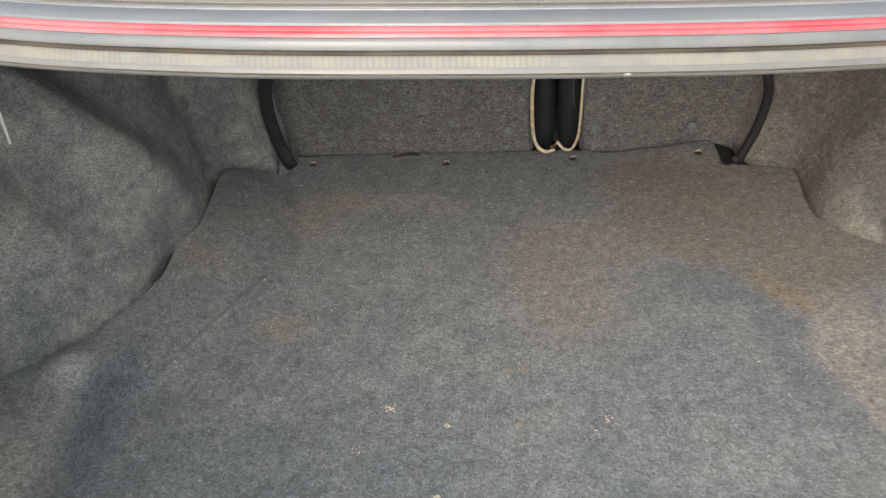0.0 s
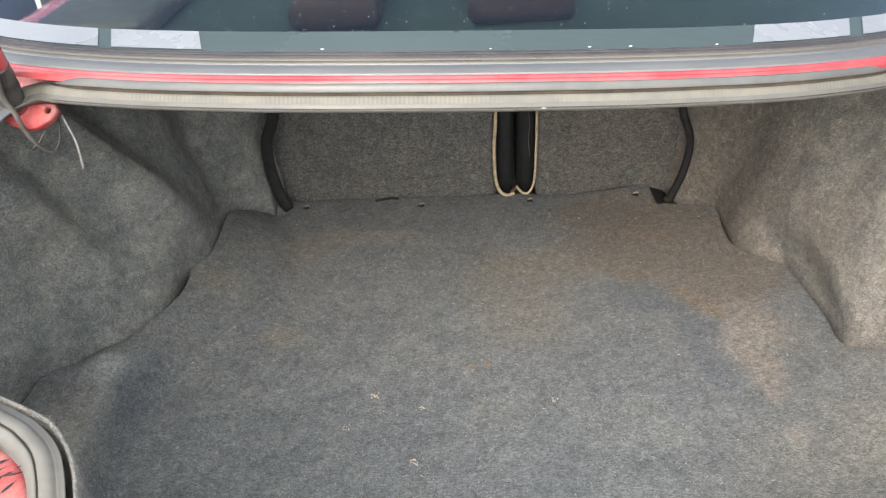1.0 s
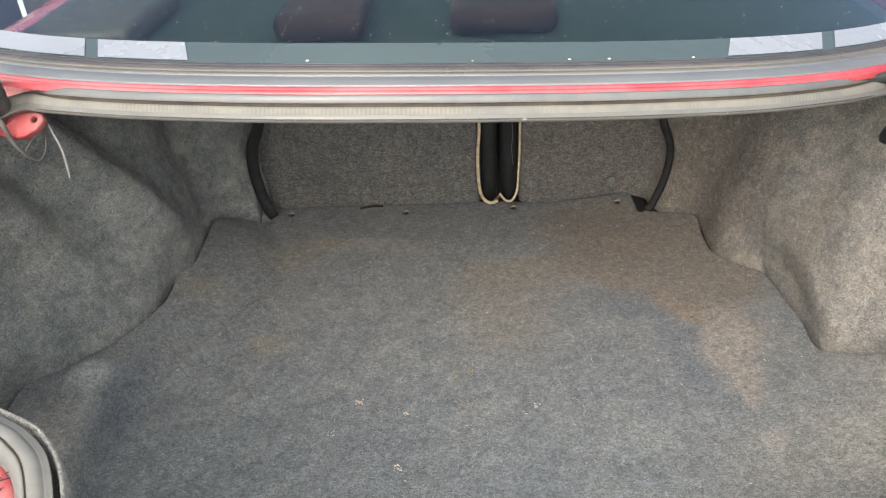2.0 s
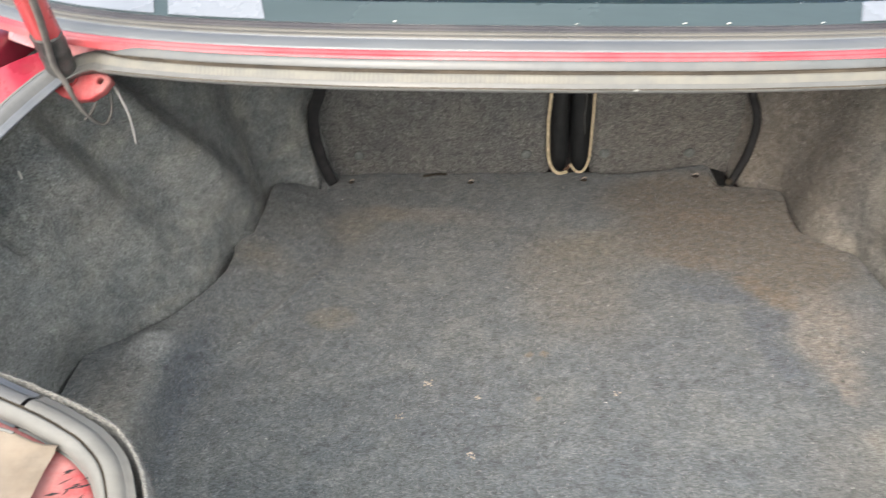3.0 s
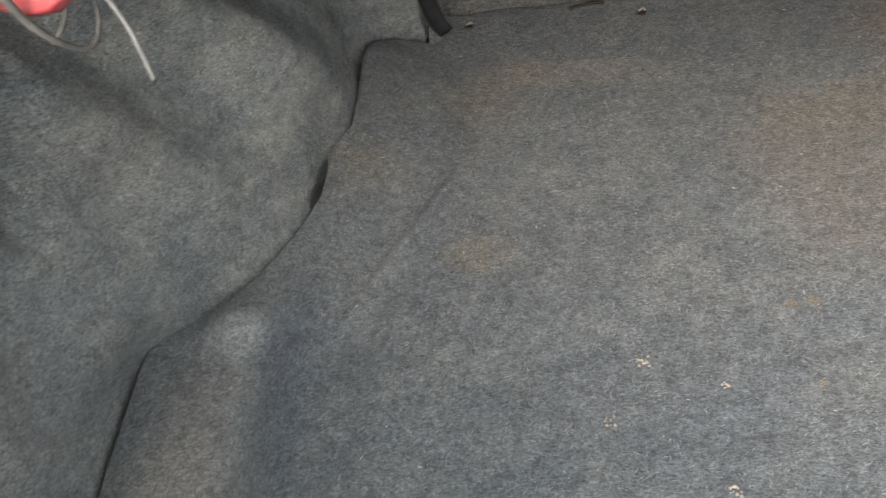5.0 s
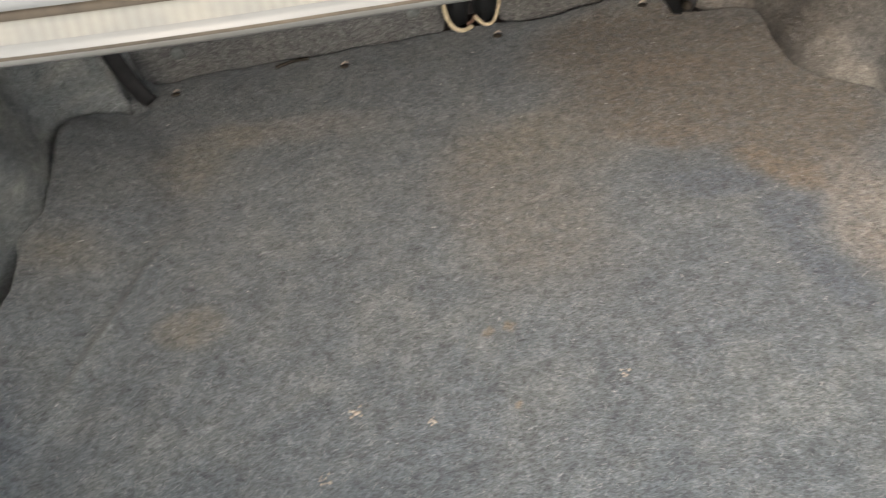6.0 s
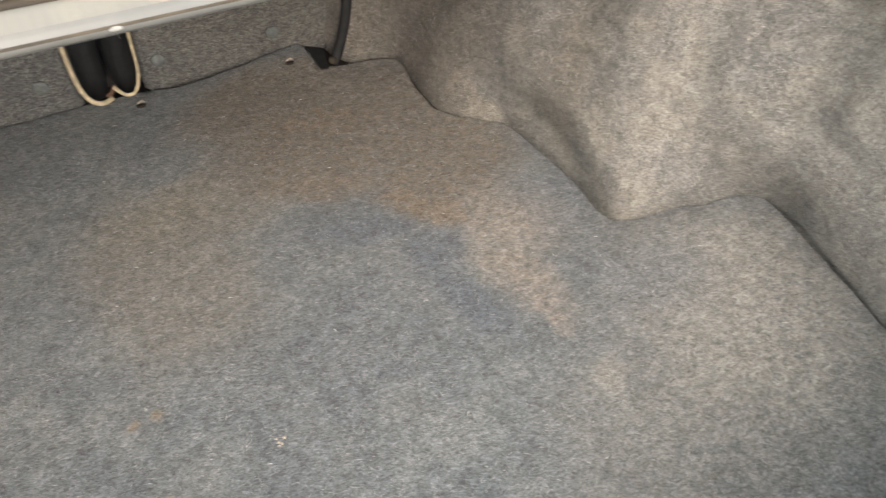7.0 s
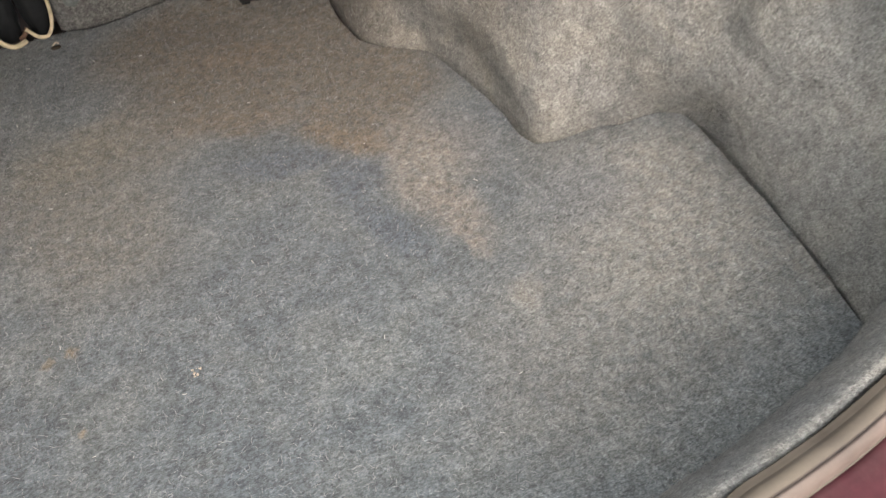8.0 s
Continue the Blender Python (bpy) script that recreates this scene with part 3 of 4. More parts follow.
def build_seat(x0, x1, soft_left, soft_right):
    """A carpeted seat back, with rounded lower corners and edges that roll away."""
    nx, nz = int(abs(x1 - x0) / 0.006), 84
    rows = []
    for j in range(nz):
        z = -0.008 + 0.5 * j / (nz - 1)
        row = []
        for i in range(nx):
            f = i / (nx - 1)
            r = 0.05
            cut = r - math.sqrt(max(0.0, r * r - max(0.0, r - (z + 0.008)) ** 2))
            a, b = x0 + cut * soft_left, x1 - cut * soft_right
            x = a + (b - a) * f
            rim = min(x - a if soft_left else 1, b - x if soft_right else 1)
            y = seat_y(z) + 0.012 * (1 - step(0, 0.012, rim)) + wob(x, z, 0, 8, 0.004)
            row.append((x, y, z))
        rows.append([(row[0][0], row[0][1] + 0.03, row[0][2])] + row + [(row[-1][0], row[-1][1] + 0.03, row[-1][2])])
    return grid(rows)


rear_seat = thing("car_bench", "split rear seat backs covered in dark grey carpet", "car seat")
seat_left = part("backrest", build_seat(-0.42, 0.046, 0.0, 0.02), SEAT_CARPET, rear_seat)
seat_right = part("backrest", build_seat(0.12, 0.42, 0.02, 0.0), SEAT_CARPET, rear_seat)


def seat_button(x, z, owner):
    bm = bmesh.new()
    bmesh.ops.create_cone(bm, cap_ends=True, segments=20, radius1=0.0095, radius2=0.0085, depth=0.002)
    bmesh.ops.rotate(bm, matrix=Matrix.Rotation(radians(90), 3, "X"), verts=bm.verts)
    bmesh.ops.translate(bm, vec=(x, seat_y(z) - 0.003, z), verts=bm.verts)
    part("button", bm, SEAT_BUTTON, owner, "flat dark grey push button")


SEAT_BUTTON = plain("button_felt", (0.14, 0.15, 0.145), 0.8, 0, 0.3, 200, 0.5)
for bx, owner in ((-0.31, seat_left), (0.003, seat_left), (0.145, seat_right), (0.297, seat_right)):
    seat_button(bx, 0.036, owner)


# ---- the upholstered gap between the seat backs ----
def gap_cushion(x0, x1):
    """A rounded black vinyl side of a seat cushion."""
    rows = []
    for j in range(60):
        z = -0.004 + 0.48 * j / 59
        low = step(-0.004, 0.03, z)
        mid, half = (x0 + x1) / 2, (x1 - x0) / 2 * (0.72 + 0.28 * low)
        rows.append([(mid + half * math.sin(a), seat_y(z) + 0.016 - 0.016 * math.cos(a) * (0.6 + 0.4 * low) + wob(a, z, x0, 18, 0.0015), z)
                     for a in np.linspace(-1.5, 1.5, 16)])
    return grid(rows)


bolster_left = part("bolster", gap_cushion(0.046, 0.081), BLACK_VINYL, rear_seat, "black vinyl seat side with cream piping")
part("piping", tube([(0.0465, seat_y(0.47), 0.47), (0.0465, seat_y(0.3), 0.3), (0.046, seat_y(0.16) - 0.003, 0.16), (0.042, seat_y(0.1) - 0.004, 0.1), (0.043, seat_y(0.04) - 0.006, 0.04),
                     (0.05, 1.142, 0.012), (0.064, 1.139, 0.002), (0.079, 1.143, 0.004)], 0.0031, 90, 10, 1.0), CREAM_CORD, bolster_left)
bolster_right = part("bolster", gap_cushion(0.083, 0.12), BLACK_VINYL, rear_seat, "black vinyl seat side with thin cream piping")
part("piping", tube([(0.123, seat_y(0.47), 0.47), (0.123, seat_y(0.3), 0.3), (0.122, seat_y(0.16) - 0.003, 0.16), (0.12, seat_y(0.08) - 0.004, 0.08), (0.117, seat_y(0.03) - 0.006, 0.028),
                     (0.107, 1.141, 0.006), (0.094, 1.14, 0.006), (0.083, 1.144, 0.018)], 0.0024, 90, 10, 1.0), CREAM_CORD, bolster_right)
part("scratch", tube([(0.106, seat_y(0.17) - 0.0005, 0.17), (0.1085, seat_y(0.14) - 0.0005, 0.14), (0.1065, seat_y(0.11) - 0.0005, 0.11), (0.109, seat_y(0.075) - 0.0005, 0.075)], 0.0007, 30, 6), CABLE_GREY, bolster_right, "thin pale scratch in the vinyl")
tagged(part("torn_foam", tube([(0.073, 1.147, 0.006), (0.08, 1.145, 0.011), (0.085, 1.148, 0.018)], 0.0028, 16, 8), plain("torn_foam", (0.13, 0.075, 0.05), 0.9, 0, 0.5, 300, 1.0), bolster_left), "frayed rusty brown foam")

# ---- edging strap and tube beside the seat backs ----
strap = part("edge_strap", tube([(-0.32, 1.12, 0.44), (-0.334, 1.115, 0.3), (-0.352, 1.11, 0.2), (-0.372, 1.108, 0.15), (-0.376, 1.106, 0.105), (-0.37, 1.102, 0.06), (-0.36, 1.098, 0.024), (-0.352, 1.096, 0.008)],
                                0.004, 90, 14, 2.7, (0.15, -1, 0.2)), BLACK_RUBBER)
tagged(strap, "flat black rubber edging strap curving down to the mat", "edging strap")
hose = thing("edge_tube", "black rubber tube with an open lower end", "tube")
part("sleeve", tube([(0.345, 1.145, 0.47), (0.358, 1.14, 0.3), (0.375, 1.126, 0.18), (0.39, 1.118, 0.134), (0.394, 1.116, 0.1), (0.386, 1.112, 0.052), (0.37, 1.106, 0.012), (0.362, 1.102, -0.002)],
                    0.0072, 90, 16, 1.0), BLACK_RUBBER, hose)
# dark plug stands for the shade inside the open end
part("bore", tube([(0.3605, 1.1, 0.006), (0.3597, 1.097, 0.008)], 0.006, 4, 12), SEAL_DARK, hose)


def notch_wedge():
    """A solid black wedge for the shaded void between the mat's front corner and the tube, narrowing towards the tube's
    end.
    """
    bm = bmesh.new()
    plan = [(0.338, 1.15), (0.36, 1.133), (0.351, 1.09), (0.34, 1.092)]
    low = [bm.verts.new((x, y, -0.01)) for x, y in plan]
    top = [bm.verts.new((x, y, 0.005 if k < 2 else 0.003)) for k, (x, y) in enumerate(plan)]
    bm.faces.new(top)
    for k in range(4):
        bm.faces.new((low[k], low[(k + 1) % 4], top[(k + 1) % 4], top[k]))
    bmesh.ops.recalc_face_normals(bm, faces=bm.faces)
    return bm


pocket = part("mat_notch", notch_wedge(), BLACK_VINYL, smooth=False)
tagged(pocket, "black wedge standing for the shaded cut-out at the mat's corner", "notch")


# ---- the boot opening: its inner rim, from the middle of the front lip round the left side to the middle of the sill ----
def lip_y(x):
    return 0.4936 + 0.0589 * x + 0.2807 * x * x + 0.6664 * x**4


def lip_z(x):
    return 0.462 - 0.0541 * x - 0.0795 * x * x


RIM_LEFT = [(x, lip_y(x), lip_z(x)) for x in (0.0, -0.1, -0.2, -0.3, -0.36, -0.4)] + [
    (-0.424, 0.554, 0.464), (-0.442, 0.561, 0.458), (-0.458, 0.554, 0.452), (-0.47, 0.532, 0.445), (-0.482, 0.504, 0.437), (-0.499, 0.467, 0.424), (-0.514, 0.431, 0.409), (-0.522, 0.39, 0.398),
    (-0.511, 0.332, 0.396), (-0.469, 0.274, 0.402), (-0.428, 0.242, 0.405), (-0.393, 0.221, 0.403), (-0.346, 0.201, 0.4), (-0.302, 0.183, 0.4), (-0.276, 0.17, 0.4), (-0.259, 0.16, 0.398),
    (-0.24, 0.142, 0.394), (-0.225, 0.111, 0.386), (-0.216, 0.077, 0.376), (-0.195, 0.046, 0.36), (-0.14, 0.033, 0.33), (-0.05, 0.03, 0.3), (0.0, 0.03, 0.288)]
RIM_RIGHT = [(0.1, 0.04, 0.268), (0.2, 0.06, 0.235), (0.252, 0.098, 0.21), (0.275, 0.147, 0.197), (0.289, 0.194, 0.192), (0.31, 0.231, 0.19), (0.341, 0.243, 0.19), (0.381, 0.245, 0.19), (0.426, 0.247, 0.192),
             (0.481, 0.254, 0.198), (0.538, 0.266, 0.206), (0.592, 0.286, 0.22), (0.624, 0.315, 0.252), (0.626, 0.36, 0.298),
             (0.613, 0.41, 0.333), (0.608, 0.47, 0.365), (0.607, 0.54, 0.385), (0.6, 0.603, 0.397), (0.583, 0.645, 0.402), (0.558, 0.665, 0.406), (0.53, 0.658, 0.41)]
RIM_RIGHT += [(x, lip_y(x), lip_z(x)) for x in (0.48, 0.43, 0.37, 0.3, 0.2, 0.1)]
RIM = RIM_LEFT + RIM_RIGHT


def rim_line(n):
    """n points round the rim, with the way outward at each."""
    line = spline(RIM + [RIM[0]], n + 1)[:-1]
    tan = np.roll(line, -2, 0) - np.roll(line, 2, 0)
    out = np.stack([tan[:, 1], -tan[:, 0], np.zeros(len(tan))], 1)
    out = out / np.linalg.norm(out, axis=1)[:, None]
    k = np.exp(-0.5 * (np.arange(-9, 10) / 4.0) ** 2)
    k /= k.sum()
    wide = np.vstack([out[-9:], out, out[:9]])
    out = np.stack([np.convolve(wide[:, c], k, "valid") for c in range(3)], 1)
    return line, out / np.linalg.norm(out, axis=1)[:, None]


RIM_N = 900
RIM_LINE, RIM_OUT = rim_line(RIM_N)
if RIM_OUT[0][1] < 0:
    RIM_OUT = -RIM_OUT


def sweep(profile, keep=lambda p: True, ripple=0.0):
    """A strip along the rim. profile: (outward, up) in metres, or a function of the place that gives it."""
    runs, run = [], []
    order = list(range(RIM_N)) + [0]
    start = next((i for i in range(RIM_N) if not keep(RIM_LINE[i])), None)
    if start is not None:
        order = [(start + i) % RIM_N for i in range(RIM_N + 1)]
    for i in order:
        if keep(RIM_LINE[i]):
            prof = profile(RIM_LINE[i]) if callable(profile) else profile
            w = wob(*RIM_LINE[i], 14, ripple)
            run.append([tuple(RIM_LINE[i] + RIM_OUT[i] * (d + w) + np.array([0, 0, h])) for d, h in prof])
        elif run:
            runs.append(run)
            run = []
    if run:
        runs.append(run)
    bm = bmesh.new()
    for r in runs:
        vs = [[bm.verts.new(p) for p in row] for row in r]
        for a, b in zip(vs, vs[1:]):
            for j in range(len(a) - 1):
                bm.faces.new((a[j], b[j], b[j + 1], a[j + 1]))
    bmesh.ops.recalc_face_normals(bm, faces=bm.faces)
    return bm


def up_is_out(bm):
    if sum(f.normal.z for f in bm.faces) < 0:
        bmesh.ops.reverse_faces(bm, faces=bm.faces)
    return bm


weatherstrip = thing("weatherstrip", "weathered grey rubber seal round the boot opening", "rubber seal")
# section of the seal, (outward, up): round the sides and tail, and where it stands up against the front lip
INNER = [(0.03, -0.013), (0.012, -0.005), (0.005, -0.0008), (-0.001, 0.0012), (-0.003, 0.0035), (-0.002, 0.005), (0.0004, 0.0056), (0.0008, 0.0064), (0.0036, 0.0082)]
INNER_FRONT = [(0.03, -0.013), (0.012, -0.005), (0.005, -0.0008), (-0.0002, 0.0004), (-0.0018, 0.0022), (-0.0014, 0.0046), (0.0, 0.0058), (0.0006, 0.0072), (0.0012, 0.0087)]
CHANNEL = [(0.0034, 0.0076), (0.0042, 0.009), (0.0058, 0.0125), (0.008, 0.015), (0.0115, 0.0162), (0.015, 0.0158), (0.0168, 0.0146)]
CHANNEL_FRONT = [(0.001, 0.0085), (0.0018, 0.0093), (0.0028, 0.0108), (0.004, 0.0125), (0.0048, 0.0134), (0.0058, 0.014), (0.0066, 0.0142)]
GROOVE = [(0.0164, 0.0152), (0.0168, 0.0115), (0.0188, 0.0115), (0.0192, 0.0148)]
GROOVE_FRONT = [(0.0064, 0.0143), (0.0086, 0.0146), (0.009, 0.0164), (0.0082, 0.0178)]
BULB = [(0.0186, 0.0135), (0.0192, 0.0148), (0.021, 0.0146), (0.0235, 0.0115), (0.0262, 0.006), (0.0282, 0.0), (0.029, -0.006)]
BULB_FRONT = [(0.0078, 0.0174), (0.008, 0.0186), (0.0087, 0.0204), (0.0098, 0.0224), (0.0112, 0.0239), (0.0128, 0.0243), (0.015, 0.022)]


def seal(profile, front):
    """The seal's section at a place: tall along the front lip, lying flatter along the tail."""
    def at(p):
        k = step(0.26, 0.42, p[1])
        f = (1 - step(0.36, 0.45, p[0] * (-1.0 if p[0] < 0 else 0.85))) if p[1] > 0.4 else 0.0
        low = 0.7 if p[0] > 0 else 0.72
        return [((d * (low + (1 - low) * k)) * (1 - f) + fd * f, (h * (0.4 + 0.6 * k)) * (1 - f) + fh * f) for (d, h), (fd, fh) in zip(profile, front)]
    return at


def on_front(p):
    return p[1] > 0.43 and -0.458 < p[0] < 0.54


def off_front(p):
    return not (p[1] > 0.43 and -0.454 < p[0] < 0.536)


def off_front_tail(p):
    return off_front(p) and p[1] < 0.25 and -0.315 < p[0] < 0.1


def off_front_left(p):
    return off_front(p) and p[0] < 0.1 and not (p[1] < 0.25 and p[0] > -0.313)


def off_front_right(p):
    return off_front(p) and p[0] >= 0.1


part("inner_lip", up_is_out(sweep(seal(INNER, INNER_FRONT), on_front, 0.0006)), SEAL_PALE, weatherstrip, "grey inner lip of the seal")
part("inner_lip", up_is_out(sweep(seal(INNER, INNER_FRONT), off_front_left, 0.0006)), SEAL_SIDE, weatherstrip, "blue-grey inner lip of the seal")
part("inner_lip", up_is_out(sweep(seal(INNER, INNER_FRONT), off_front_tail, 0.0006)), SEAL_TAN, weatherstrip, "dusty tan inner lip of the seal")
part("channel", up_is_out(sweep(seal(CHANNEL, CHANNEL_FRONT), off_front_tail, 0.0006)), SEAL_TAN, weatherstrip, "dusty tan channel of the seal")
part("inner_lip", up_is_out(sweep(seal(INNER, INNER_FRONT), off_front_right, 0.0006)), SEAL_BROWN, weatherstrip, "dusty brown inner lip of the seal")
part("channel", up_is_out(sweep(seal(CHANNEL, CHANNEL_FRONT), on_front, 0.0006)), SEAL_RIBBED, weatherstrip, "dusty ribbed channel of the seal")
part("channel", up_is_out(sweep(seal(CHANNEL, CHANNEL_FRONT), off_front_left, 0.0006)), SEAL_WORN, weatherstrip, "worn grey channel of the seal")
part("channel", up_is_out(sweep(seal(CHANNEL, CHANNEL_FRONT), off_front_right, 0.0006)), SEAL_BROWN, weatherstrip, "dusty brown channel of the seal")
# dark strip drawn where a notch in the lip lies in shade
part("lip_line", up_is_out(sweep([(-0.0019, 0.0040), (-0.0017, 0.0046), (-0.0012, 0.0050)], on_front, 0.0006)), SEAL_DARK, weatherstrip, "thin dark strip standing for a notch's shade along the lip")
# the groove's shadow line is put into its dark colour
part("groove", up_is_out(sweep(seal(GROOVE, GROOVE_FRONT), lambda p: not off_front_right(p), 0.0006)), SEAL_DARK, weatherstrip, "dirty groove in the seal, its shade put into the dark colour")
part("groove", up_is_out(sweep(seal(GROOVE, GROOVE_FRONT), off_front_right, 0.0006)), SEAL_DEEP_BROWN, weatherstrip, "darker brown groove in the seal")
part("bulb", up_is_out(sweep(seal(BULB, BULB_FRONT), on_front, 0.0006)), SEAL_GREY, weatherstrip, "dusty grey outer bulb of the seal")
part("bulb", up_is_out(sweep(seal(BULB, BULB_FRONT), lambda p: off_front(p) and p[0] < 0.1, 0.0006)), SEAL_TAN, weatherstrip, "dusty tan-grey outer bulb of the seal")
part("bulb", up_is_out(sweep(seal(BULB, BULB_FRONT), off_front_right, 0.0006)), SEAL_PINK, weatherstrip, "dusty pinkish-tan outer bulb of the seal")


def paint_chip(x, size):
    """A flattened white speck of paint stuck on the front lip of the seal."""
    bm = bmesh.new()
    bmesh.ops.create_icosphere(bm, subdivisions=2, radius=size)
    for v in bm.verts:
        k = 1 + 0.35 * noise.noise(v.co * 500 + Vector((x * 90, 0, 0)))
        v.co = Vector((x + v.co.x * 1.7 * k, lip_y(x) - 0.0016 + v.co.y * 0.4, lip_z(x) + 0.0038 + v.co.z * 0.8 * k))
    return bm


for x, size in ((0.087, 0.0014), (-0.13, 0.0008), (0.29, 0.0008)):
    part("paint_chip", paint_chip(x, size), FLECK, weatherstrip, "pale speck of paint")

# ---- fuzzy carpet edge of the rear liner below the seal ----
def rear_only(p):
    return p[1] < 0.33 and -0.47 < p[0] < 0.65


def rear_profile(p):
    tuck = 1 - step(0.41, 0.465, -p[0])
    wide = 0.02 * tuck + 0.85 * step(-0.1, 0.2, p[0])
    fall = 0.07 if p[0] < 0 else 0.06
    gape = 0.003 * step(-0.37, -0.33, p[0]) * (1 - step(-0.27, -0.24, p[0]))
    edge = [(0.0032 + gape, -0.006), (0.0048 + gape, -0.002), (0.004 * wide + 0.0065 + gape, -0.003), (0.011 * wide + 0.0075 + gape, -0.014), (0.022 * wide + 0.005, -0.5 * fall), (0.031 * wide + 0.005, -0.85 * fall),
            (0.033 * wide + 0.005, -fall), (0.03 * wide, -fall - 0.012)]
    return [(0.006, -0.04), (-0.0025 * tuck, -0.025)] + [(0.004 - (d + 0.004) * tuck, h - 0.012 * (1 - tuck)) for d, h in edge] + [(0.005, -fall - 0.03), (0.012, -0.8 * p[2]), (0.012, -p[2] - 0.01)]


rear_liner = part("rear_liner", up_is_out(sweep(rear_profile, rear_only, 0.002)), REAR_CARPET)
tagged(rear_liner, "dusty grey felt rear liner with a fuzzy cut edge", "trunk liner")

# ---- car body ----
car = thing("car", "old red saloon car with its boot open", "car")


def not_front(p):
    return not (p[1] > 0.44 and -0.41 < p[0] < 0.5)


def gutter_profile(p):
    rear = 1 - step(0.22, 0.3, p[1])
    k = 1 - 0.3 * (1 - step(0.26, 0.42, p[1]))
    return [(0.027 * k, -0.011), (0.029 * k, -0.006), (0.036 * k, -0.006), (0.046 * k, -0.012 + 0.006 * rear), (0.06, -0.012 + 0.006 * rear)]


part("gutter", up_is_out(sweep(gutter_profile, lambda p: not_front(p) and p[0] < 0.15 and p[1] < 0.3)), RED_DULL, car, "red painted gutter flange")
part("gutter", up_is_out(sweep(gutter_profile, lambda p: not_front(p) and p[0] < 0.15 and p[1] >= 0.3)), SKYLIT_PINK, car, "red gutter flange painted pink for the sky's reflection")
part("gutter", up_is_out(sweep(gutter_profile, lambda p: not_front(p) and p[0] >= 0.15)), SHADED_RED, car, "red gutter flange with its shade in the dark colour")


def side_only(p):
    return 0.24 < p[1] and abs(p[0]) > 0.425


for left in (True, False):
    part("drip_channel", up_is_out(sweep([(0.059, -0.013), (0.066, -0.022), (0.078, -0.026), (0.09, -0.02), (0.11, 0.0)], lambda p: side_only(p) and (p[0] < 0) == left)), MAROON_PAINT, car, "dark red rain channel")


def wing(side):
    """A rear wing beside the boot opening, from the tail to the rear pillar."""
    rows = []
    for y in np.linspace(0.16, 1.6, 70):
        x = float(np.interp(y, [0.16, 0.3, 0.37, 0.45, 0.52, 0.7, 1.6], [0.56, 0.592, 0.603, 0.585, 0.566, 0.57, 0.6]))
        z = float(np.interp(y, [0.16, 0.3, 0.4, 0.5, 0.6, 0.8, 1.6], [0.345, 0.375, 0.415, 0.45, 0.46, 0.44, 0.42]))
        prof = [(0.0, -0.03), (0.002, 0.0), (0.006, 0.008), (0.014, 0.012), (0.03, 0.012), (0.07, 0.0), (0.12, -0.05), (0.15, -0.16), (0.16, -0.4), (0.14, -0.72)]
        rows.append([(side * (x + d) + (0.03 if side > 0 else 0.0), y, z + h) for d, h in prof])
    return up_is_out(grid(rows))


def deck_corner(side):
    """The red deck panel between the opening's front corner, the rear window and the wing."""
    rows = []
    for x in np.linspace(0.41, 0.575, 30):
        y0 = lip_y(side * x) + 0.018 + 0.02 * step(0.4, 0.46, x)
        rows.append([(side * x, y0 + d, lip_z(side * x) - 0.008 + 0.028 * step(0.0, 0.03, d) - 0.02 * step(0.04, 0.12, d)) for d in np.linspace(0, 0.13, 12)])
    return up_is_out(grid(rows))


for side in (-1, 1):
    part("fender", wing(side), MAROON_PAINT, car, "glossy dark red rear wing")
    part("deck_corner", deck_corner(side), SKYLIT_RED, car, "red deck corner painted pale for the sky's reflection")


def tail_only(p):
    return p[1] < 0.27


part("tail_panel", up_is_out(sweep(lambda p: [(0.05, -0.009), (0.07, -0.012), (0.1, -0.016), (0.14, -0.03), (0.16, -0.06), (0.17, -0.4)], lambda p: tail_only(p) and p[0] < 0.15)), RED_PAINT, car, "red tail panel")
part("tail_panel", up_is_out(sweep(lambda p: [(0.05, -0.009), (0.07, -0.012), (0.1, -0.016), (0.14, -0.03), (0.16, -0.06), (0.17, -0.4)], lambda p: tail_only(p) and p[0] >= 0.15)), SHADED_RED, car, "red tail panel with its shade in the dark colour")


def lamp_cover():
    """The dusty tan cover in the tail's corner, with a rolled straight edge towards the opening."""
    rows = []
    for x in np.linspace(-0.62, -0.283, 40):
        y0 = 0.164 - 0.012 * step(-0.33, -0.288, x)
        prof = [(0.0, -0.012), (0.0, -0.003), (-0.0015, 0.0), (-0.004, 0.0005), (-0.007, -0.001), (-0.02, -0.002), (-0.06, -0.004), (-0.12, -0.012), (-0.2, -0.03), (-0.22, -0.3)]
        rows.append([(x, y0 + d, 0.402 + h + wob(x, d, 2, 25, 0.002) * step(0.004, 0.02, -d)) for d, h in prof])
    return up_is_out(grid(rows))


cover = part("lamp_cover", lamp_cover(), TAN_PLASTIC, car, "dusty tan plastic cover in the tail corner")
part("cover_edge", tube([(-0.6, 0.162, 0.403), (-0.45, 0.1625, 0.403), (-0.34, 0.162, 0.403), (-0.315, 0.158, 0.4025)], 0.0011, 40, 8), SEAL_TAN, cover, "pale edge bead of the cover")


